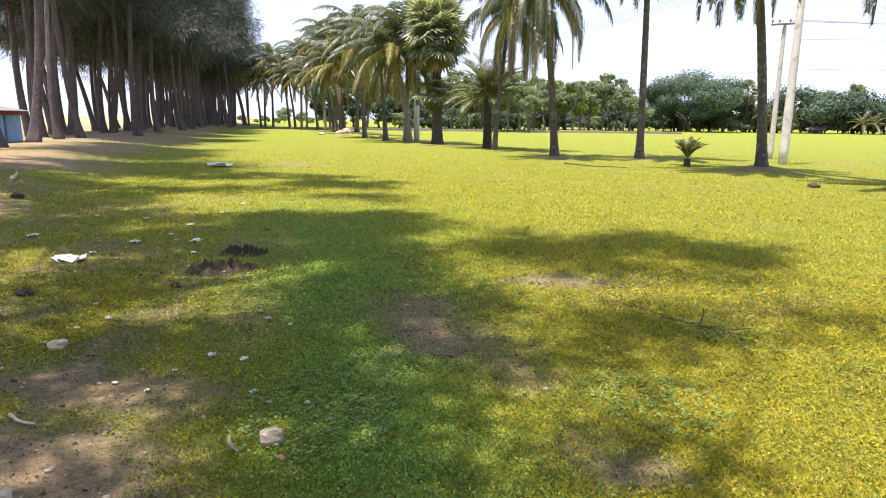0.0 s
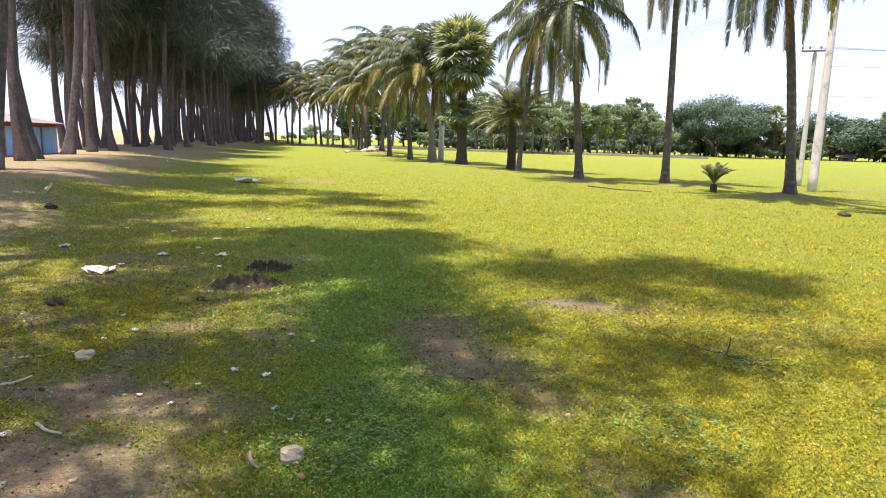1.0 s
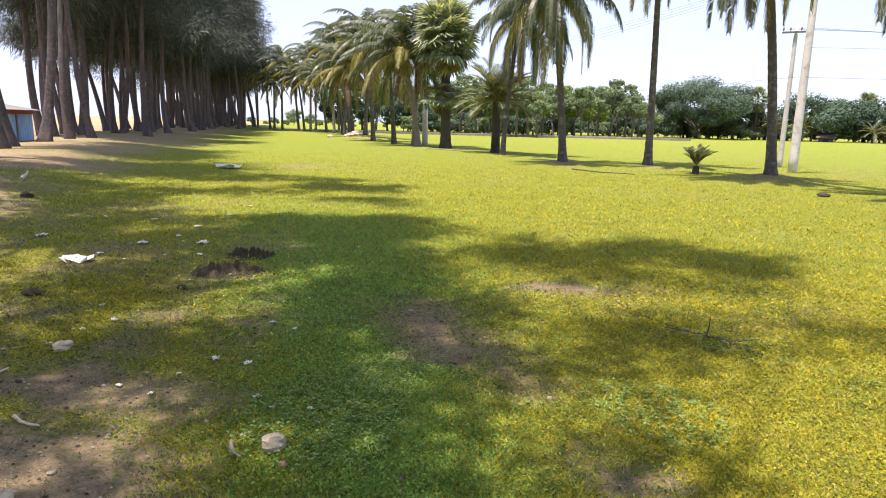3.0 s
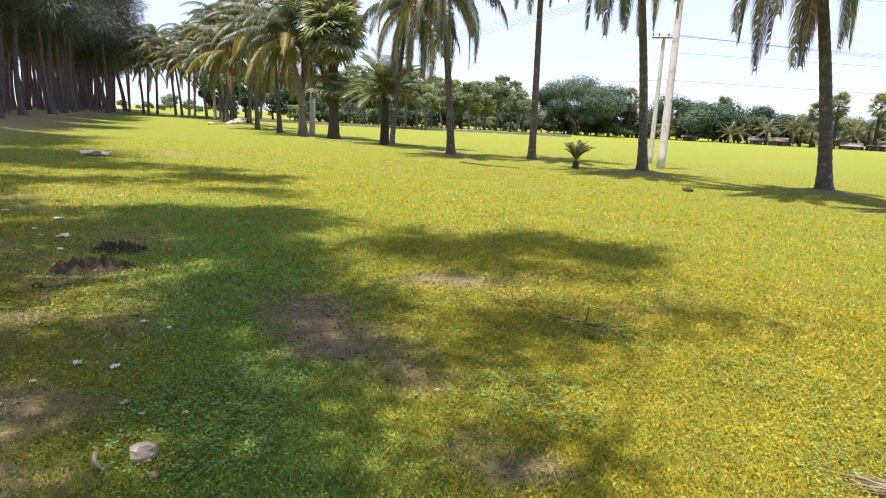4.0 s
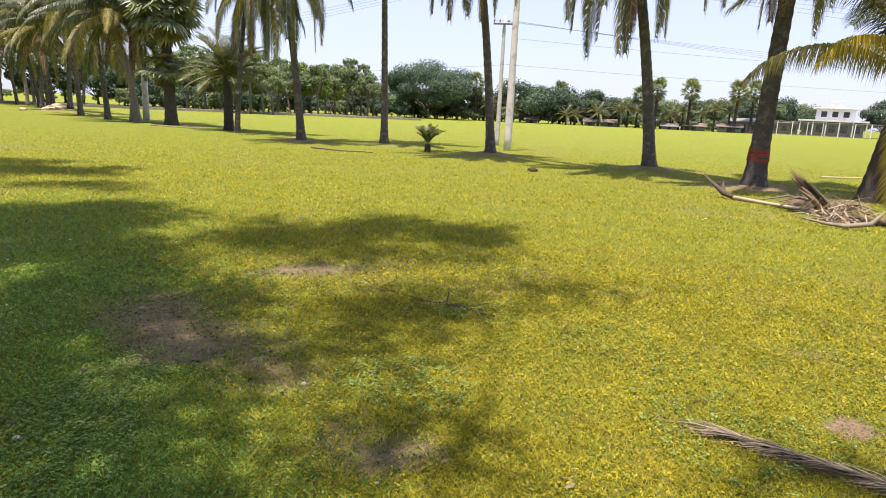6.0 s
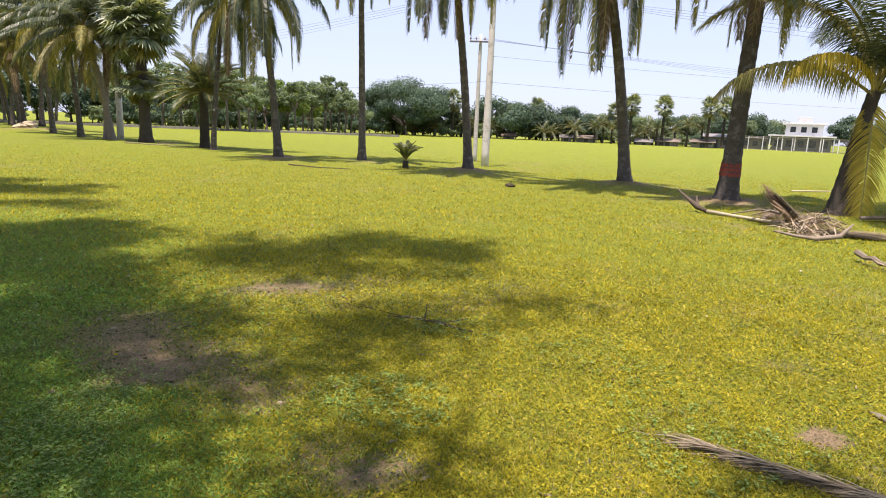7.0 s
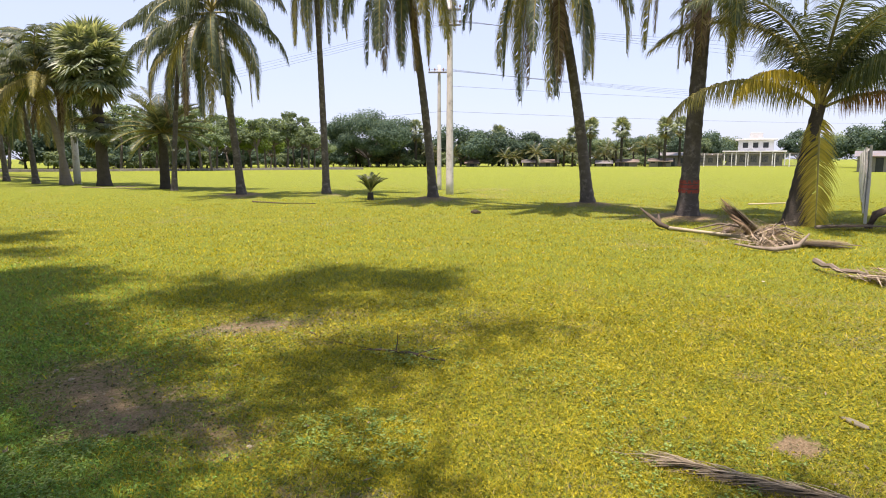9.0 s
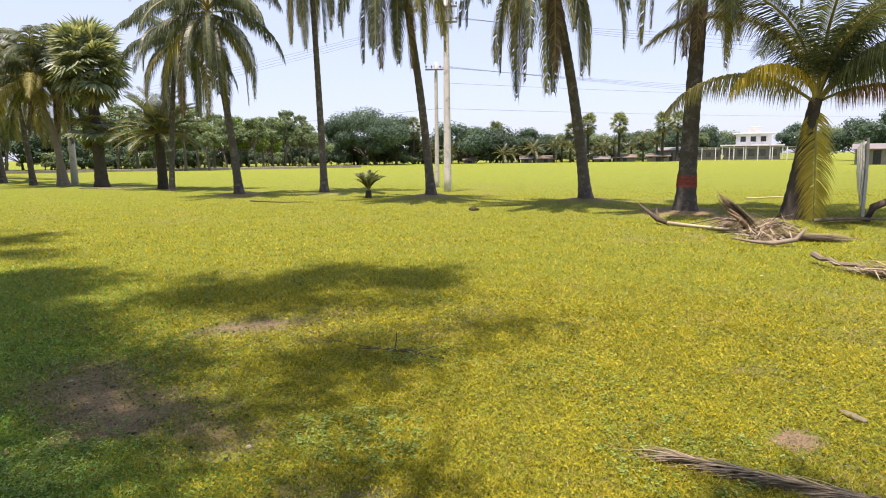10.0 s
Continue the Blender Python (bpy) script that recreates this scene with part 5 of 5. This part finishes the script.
def heap(rx, ry, seed, count):
    """A flattened clotted heap as one closed skin."""
    n = 26
    s = Shape()
    for i in range(n + 1):
        for j in range(n + 1):
            u, v = (i / n * 2 - 1) * 2.2 * rx, (j / n * 2 - 1) * 2.2 * ry
            q = max(0.0, 1 - (u / (2.0 * rx)) ** 2 - (v / (2.0 * ry)) ** 2)
            k = noise.noise(Vector((u * 16, v * 16, seed))) + 0.6 * noise.noise(Vector((u * 40, v * 40, seed)))
            s.v.append((u, v, -0.02 + 0.15 * q ** 0.5 * max(0.0, 0.40 + k)))
    for i in range(n):
        for j in range(n):
            a = i * (n + 1) + j
            s.f.append((a, a + n + 1, a + n + 2, a + 1))
    return s


ground_thing("dung_pat", heap(0.22, 0.18, 3, 46), M_DUNG, -2.7, 7.25, 0.0, "flattened dark dung pat on the grass", "dung", "dung pats")
ground_thing("dung_pat", heap(0.17, 0.15, 4, 30), M_DUNG, -2.75, 8.15, 0.0, "small dark dung pat on the grass", "dung", "dung pats")
for k, (x, y, sz) in enumerate(((-2.89, 6.47, 0.06), (-9.0, 12.8, 0.14), (-4.15, 5.99, 0.10), (0.78, 2.53, 0.055), (9.9, 18.2, 0.16))):
    ground_thing("clod", lump(sz, 0.5, 70 + k, 0.35), M_DUNG, x, y, sz * 0.25, "dark clod of earth in the turf", "clod", "earth clods")


def stick(a, b, r0, mat, label, name="stick", bow=0.02, seed=1, twigs=()):
    r = random.Random(seed)
    za, zb = at_ground(*a[:2]), at_ground(*b[:2])
    A = Vector((a[0], a[1], za + (a[2] if len(a) > 2 else r0)))
    B = Vector((b[0], b[1], zb + (b[2] if len(b) > 2 else r0)))
    o = A.copy()
    s = Shape()
    n = 7
    sd = (B - A).cross(Vector((0, 0, 1))).normalized()
    pts = [A.lerp(B, i / n) - o + sd * bow * math.sin(math.pi * i / n) + Vector((0, 0, r.uniform(0, r0))) for i in range(n + 1)]
    s.tube(pts, [r0 * (1 - 0.5 * i / n) for i in range(n + 1)], 6)
    for u, dx, dy, dz in twigs:
        q = pts[int(u * n)]
        e = q + Vector((dx, dy, dz))
        s.tube([q, q.lerp(e, 0.5) + Vector((0.01, 0.01, 0)), e], [r0 * 0.6, r0 * 0.45, r0 * 0.2], 5)
    ob = part(name, s, mat, None, "", pose(*o))
    return tagged(ob, label, "stick", "fallen sticks")


stick((-3.42, 4.52), (-3.24, 4.63), 0.008, M_PEELED, "short pale stick on worn ground")
stick((-3.15, 3.94), (-3.05, 4.16), 0.012, M_PEELED, "short pale stick on worn ground")
stick((-2.52, 3.48), (-2.30, 3.38), 0.012, M_PEELED, "short pale bent stick on worn ground", bow=0.02)
stick((-1.18, 3.32), (-1.07, 3.15), 0.014, M_DEADWOOD, "broken piece of brown wood")
stick((-10.5, 14.75), (-11.3, 16.1), 0.05, M_PEELED, "pale broken branch on sandy ground")
stick((1.60, 6.45), (2.07, 5.53), 0.007, M_TWIG, "thin dark branch with side twigs", "branch", 0.05, 2, ((0.4, 0.2, 0.1, 0.03), (0.7, -0.2, 0.1, 0.02)))
stick((2.00, 5.62), (2.42, 5.02), 0.013, M_TWIG, "dark fallen branch with an upright twig", "branch", -0.03, 3, ((0.3, 0.02, 0.0, 0.17), (0.6, 0.25, 0.02, 0.03), (0.8, -0.12, 0.2, 0.02), (0.2, -0.25, 0.05, 0.02)))
stick((4.3, 26.9), (6.1, 23.8), 0.03, M_TWIG, "long dark fallen pole beside the palms", "fallen_pole", 0.2, 4)
stick((20.5, 16.6), (23.5, 16.0), 0.03, M_PEELED, "long pale stick on the field", bow=0.1, seed=5)
grey_log = ground_thing("log", lump(0.034, 0.62, 33, 0.16, 10), M_OLDLOG, 4.27, 2.67, 0.016, "short grey weathered log on the grass", "log", "", 82, True)
grey_log.scale = (3.2, 0.95, 1.0)
stick((-2.8, 43.0), (0.6, 40.0), 0.035, M_DEADWOOD, "pale fallen branch under the palms", bow=0.3, seed=7)
stick((-1.0, 42.6), (0.2, 43.2), 0.035, M_DEADWOOD, "pale fallen branch under the palms", bow=0.2, seed=8)


def dry_frond(a, b, width, count, seed, label, lift=0.02, butt=0.03, mat=None, spread=0.35):
    """A fallen feather leaf: the stalk and its dried leaflets lying along it."""
    r = random.Random(seed)
    A = Vector((a[0], a[1], at_ground(*a[:2]) + lift))
    B = Vector((b[0], b[1], at_ground(*b[:2]) + lift))
    p = thing("dry_frond", A.x, A.y, A.z, label, "palm frond", "fallen palm fronds")
    d = B - A
    sd = d.normalized().cross(Vector((0, 0, 1)))
    s = Shape()
    n = 10
    pts = [d * (i / n) + sd * 0.03 * math.sin(4 * i / n) + Vector((0, 0, 0.02 * math.sin(3 * i / n))) for i in range(n + 1)]
    s.tube(pts, [butt * (0.25 + 0.75 * i / n) for i in range(n + 1)], 6)
    part("stalk", s, M_DEADWOOD, p)
    s = Shape()
    for k in range(count):
        u = r.uniform(0.10, 0.99) ** 0.62
        o = d * u + Vector((0, 0, r.uniform(0.0, 0.05)))
        sg = r.choice((-1, 1))
        l = min(r.uniform(0.4, 1.0) * width * 2.2, u * d.length * 0.8)
        dr = (-d.normalized() + sd * sg * r.uniform(0.05, spread) + Vector((0, 0, r.uniform(-0.04, 0.10)))).normalized()
        w = sd.cross(dr).normalized().cross(dr) * r.uniform(0.0022, 0.006)
        p1, p2 = o + dr * l * 0.5, o + dr * l + Vector((0, 0, -0.03))
        p2.z = max(p2.z, 0.004)
        s.quadstrip([o - w, p1 - w, p2 - w * 0.2], [o + w, p1 + w, p2 + w * 0.2])
    part("dry_foliage", s, mat or M_STRAW2, p, "dry grey-brown leaflets")
    return p


M_HUSK = foliage("pale_dry_leaflet", (0.20, 0.150, 0.100), (0.31, 0.245, 0.165), (0.44, 0.365, 0.265), 0.15, 0.75, 0.15)
M_STRAW2 = foliage("dried_leaflet", (0.092, 0.074, 0.046), (0.168, 0.138, 0.090), (0.290, 0.245, 0.170), 0.1, 0.75, 0.15)
dry_frond((2.60, 3.10), (3.45, 1.74), 0.15, 700, 11, "dried grey palm frond lying on the grass", 0.012, 0.012, None, 0.36)
stick((9.85, 6.75, 0.12), (9.55, 5.7), 0.05, M_DEADWOOD, "curved grey frond butt on the grass", "frond_butt", 0.12, 9)


def frond_heap(x, y, dx, dy, count, seed, label, high=0.32, stalks=4):
    """Shaggy dry leaflets thrown together along one axis."""
    r = random.Random(seed)
    p = thing("frond_heap", x, y, at_ground(x, y), label, "palm fronds", "fallen palm fronds")
    ax = Vector((dx, dy, 0))
    un = ax.normalized()
    sd = Vector((-un.y, un.x, 0))
    for mat, share in ((M_STRAW2, 0.5), (M_HUSK, 0.5)):
        s = Shape()
        for k in range(int(count * share)):
            o = ax * r.random() + sd * r.gauss(0, 0.16) + Vector((0, 0, abs(r.gauss(0, high * 0.4))))
            a = r.gauss(0, 0.45) + (math.pi if r.random() < 0.4 else 0)
            d = un * math.cos(a) + sd * math.sin(a)
            l, w = r.uniform(0.30, 0.85), r.uniform(0.005, 0.013)
            wv = d.cross(Vector((r.uniform(-0.4, 0.4), r.uniform(-0.4, 0.4), 1))).normalized() * w
            m = o + d * l * 0.5 + Vector((0, 0, r.uniform(0, high * 0.5)))
            e = o + d * l
            e.z = max(0.01, r.uniform(-0.05, 0.12))
            s.quadstrip([o - wv, m - wv, e - wv * 0.2], [o + wv, m + wv, e + wv * 0.2])
        part("dry_foliage", s, mat, p, "tangled dry leaflets")
    for k in range(stalks):
        s = Shape()
        o = ax * r.random() + Vector((0, 0, r.uniform(0.08, 0.25)))
        d = (un * r.choice((-1, 1)) + sd * r.uniform(-0.4, 0.4)) * r.uniform(0.6, 1.2)
        s.tube([o, o + d * 0.5 + Vector((0, 0, 0.08)), o + d + Vector((0, 0, -0.05))], [0.03, 0.025, 0.012], 6)
        part("stalk", s, M_DEADWOOD, p, "", None, True)
    return p


frond_heap(11.75, 9.40, 0.35, -0.45, 120, 13, "tangled knot of dry palm fronds on the lawn", 0.46, 1)
dry_frond((13.05, 7.95), (11.90, 9.30), 0.55, 430, 21, "shaggy pale bundle of dry palm leaflets", 0.05, 0.035, M_HUSK, 0.20)
dry_frond((12.75, 7.95), (11.75, 9.10), 0.50, 260, 22, "shaggy brown bundle of dry palm leaflets", 0.04, 0.030, None, 0.24)
frond_heap(11.25, 8.65, 0.4, 0.5, 90, 14, "small tangle of dry palm leaflets", 0.25, 1)
frond_heap(12.5, 10.6, 0.8, -0.5, 130, 18, "scattered dry palm leaflets on the turf", 0.10)
frond_heap(9.55, 5.9, -0.1, -1.4, 260, 19, "dead brown palm frond with curled leaflets", 0.16, 0)
dry_frond((15.0, 12.2), (12.2, 10.6), 0.7, 240, 15, "brown dead palm frond below the palms", 0.08, 0.05, M_DFROND, 0.7)
dry_frond((14.6, 10.9), (12.0, 9.9), 0.7, 220, 16, "brown dead palm frond below the palms", 0.10, 0.05, M_DFROND, 0.8)
dry_frond((16.9, 9.6), (15.2, 10.4), 0.6, 180, 17, "dark dead palm frond by the fence", 0.08, 0.05, M_DFROND, 0.8)
# the long peeled stalk with its forked butt
ps = thing("peeled_stalk", 12.0, 12.4, at_ground(12.0, 12.4), "long pale peeled frond stalk with dark forked butt", "stalk")
s = Shape()
s.tube([(0.15, -0.25, 0.06), (0.25, -1.0, 0.05), (0.2, -2.0, 0.07), (-0.1, -3.2, 0.12)], [0.05, 0.042, 0.038, 0.034], 8)
part("stalk", s, M_PEELED, ps, "", None, True)
for e in ((-0.10, 0.55, 0.52), (0.30, 0.30, 0.36)):
    s = Shape()
    s.tube([(0.15, -0.25, 0.06), (0.10, 0.05, 0.14), e], [0.05, 0.07, 0.02], 7)
    part("fork", s, M_TWIG, ps, "dark split butt", None, True)
# broken frond butts standing in the heap
M_DRYBUTT = surface("fibrous_frond_butt", (0.10, 0.068, 0.040), (0.25, 0.175, 0.105), 6, 0.9, 8, 0.8, 0.01, 0, (3, 3, 0.6))
hp = thing("frond_butt", 12.25, 9.70, at_ground(12.25, 9.70), "broken upright palm frond butt in the heap", "frond butt")
for e, w in (((-0.46, 0.62, 0.90), 0.075), ((-0.34, 0.66, 0.78), 0.060), ((-0.54, 0.54, 0.74), 0.065), ((-0.22, 0.52, 0.62), 0.05), ((-0.48, 0.36, 0.52), 0.05), ((-0.30, 0.30, 0.66), 0.045)):
    s = Shape()
    m = Vector(e) * 0.5 + Vector((0.03, -0.02, 0.04))
    s.tube([(w, 0, 0.0), m, e], [w * 1.5, w, 0.008], 7, True, lambda u, a: 0.25 * math.sin(3 * a + 5 * u))
    part("butt", s, M_DRYBUTT, hp, "", None, True)
s = Shape()
rr = random.Random(5)
for k in range(110):
    u = rr.random()
    o = Vector((-0.42 * u, 0.70 * u, 0.95 * u))
    e = o + Vector((rr.uniform(-0.1, 0.6), rr.uniform(-0.2, 0.3), -1.0 * u * rr.uniform(0.6, 1.0)))
    w = Vector((0.012, 0.012, 0))
    s.quadstrip([o - w, o.lerp(e, 0.5) - w, e - w * 0.3], [o + w, o.lerp(e, 0.5) + w, e + w * 0.3])
for k in range(90):
    o = Vector((rr.gauss(0, 0.05), rr.gauss(0, 0.05), rr.uniform(0, 0.3)))
    e = Vector((-0.42, 0.58, 0.85)) * rr.uniform(0.7, 1.15) + Vector((rr.gauss(0, 0.10), rr.gauss(0, 0.10), rr.gauss(0, 0.06)))
    w = Vector((0.016, 0.012, 0))
    s.quadstrip([o - w, o.lerp(e, 0.5) - w, e - w * 0.2], [o + w, o.lerp(e, 0.5) + w, e + w * 0.2])
part("dry_foliage", s, M_STRAW2, hp)
lg = thing("curved_log", 10.75, 8.35, at_ground(10.75, 8.35), "curved brown frond butt lying on the lawn", "log")
s = Shape()
s.tube([(-0.1, 0.6, 0.10), (0.05, 0.25, 0.06), (0.15, -0.1, 0.06), (0.45, -0.35, 0.14), (0.6, -0.45, 0.38)], [0.02, 0.03, 0.045, 0.05, 0.015], 7)
part("butt", s, M_DEADWOOD, lg, "", None, True)
ar = thing("arched_root", 17.3, 9.7, at_ground(17.3, 9.7), "arched dark root by the fence", "root")
s = Shape()
s.tube([(-0.55, 0.35, -0.05), (-0.45, 0.25, 0.35), (-0.1, 0.0, 0.55), (0.4, -0.3, 0.55), (1.0, -0.7, 0.35)], [0.11, 0.10, 0.09, 0.09, 0.08], 8)
part("root", s, M_TWIG, ar, "", None, True)
# pale stones round the far palms
for k in range(9):
    x, y = -11.8 + lr.gauss(0, 1.1), 66.8 + lr.gauss(0, 0.6)
    ground_thing("boulder", lump(lr.uniform(0.25, 0.55), 0.5, 500 + k, 0.3), M_STONE, x, y, 0.05, "pale rounded boulder at the palms' foot", "boulder", "boulders round the palms")
# scattered leaves and twigs on the turf
s = Shape()
for k in range(700):
    x, y = lr.uniform(-9, 12), lr.uniform(2.2, 16)
    z = at_ground(x, y) + 0.02
    a, l = lr.uniform(0, 6.28), lr.uniform(0.012, 0.045)
    d = Vector((math.cos(a), math.sin(a), lr.uniform(-0.2, 0.3)))
    w = Vector((-math.sin(a), math.cos(a), 0.1)) * l * lr.uniform(0.12, 0.5)
    o = Vector((x, y, z))
    s.poly([o - d * l, o - w, o + d * l, o + w])
tagged(part("fallen_leaves", s, M_STRAW2), "dry brown leaf scraps scattered on the turf", "leaves", kind="stuff")
# crumbs of soil and small stones on the worn ground
pr = np.random.RandomState(88)
PEBBLE = lump(1.0, 0.6, 5, 0.3, 5)
for nm, mat, label, count in (("pebbles", M_STONE, "small pale stones and grit on worn ground", 900), ("soil_crumbs", M_DUNG, "dark crumbs of soil and droppings on worn ground", 700)):
    s = Shape()
    for _ in range(count * 8):
        x, y = pr.uniform(-6.5, 2.0), pr.uniform(2.2, 10)
        if pr.rand() > float(wear_at(x, y)) - 0.25 or len(s.v) > count * len(PEBBLE.v):
            continue
        k, z, q = len(s.v), at_ground(x, y), pr.uniform(0.004, 0.014) * (1 + 0.8 * (pr.rand() > 0.93))
        s.v += [(x + vx * q, y + vy * q, z + 0.004 + vz * q) for vx, vy, vz in PEBBLE.v]
        s.f += [tuple(k + i for i in f) for f in PEBBLE.f]
    tagged(part(nm, s, mat), label, "grit", kind="stuff")

for k, (x, y, q) in enumerate(((-2.02, 2.72, 0.05), (-1.86, 2.66, 0.035), (-2.25, 2.85, 0.03), (-1.70, 2.60, 0.04), (-2.45, 3.05, 0.028), (-1.95, 2.95, 0.022), (-1.55, 2.75, 0.02), (-2.6, 3.35, 0.03))):
    ground_thing("stone", rock(q, 0.55, 600 + k, 0.22), M_STONE, x, y, q * 0.2, "small pale rubble stone on bare soil", "stone", "stones in the grass", 47.0 * k)
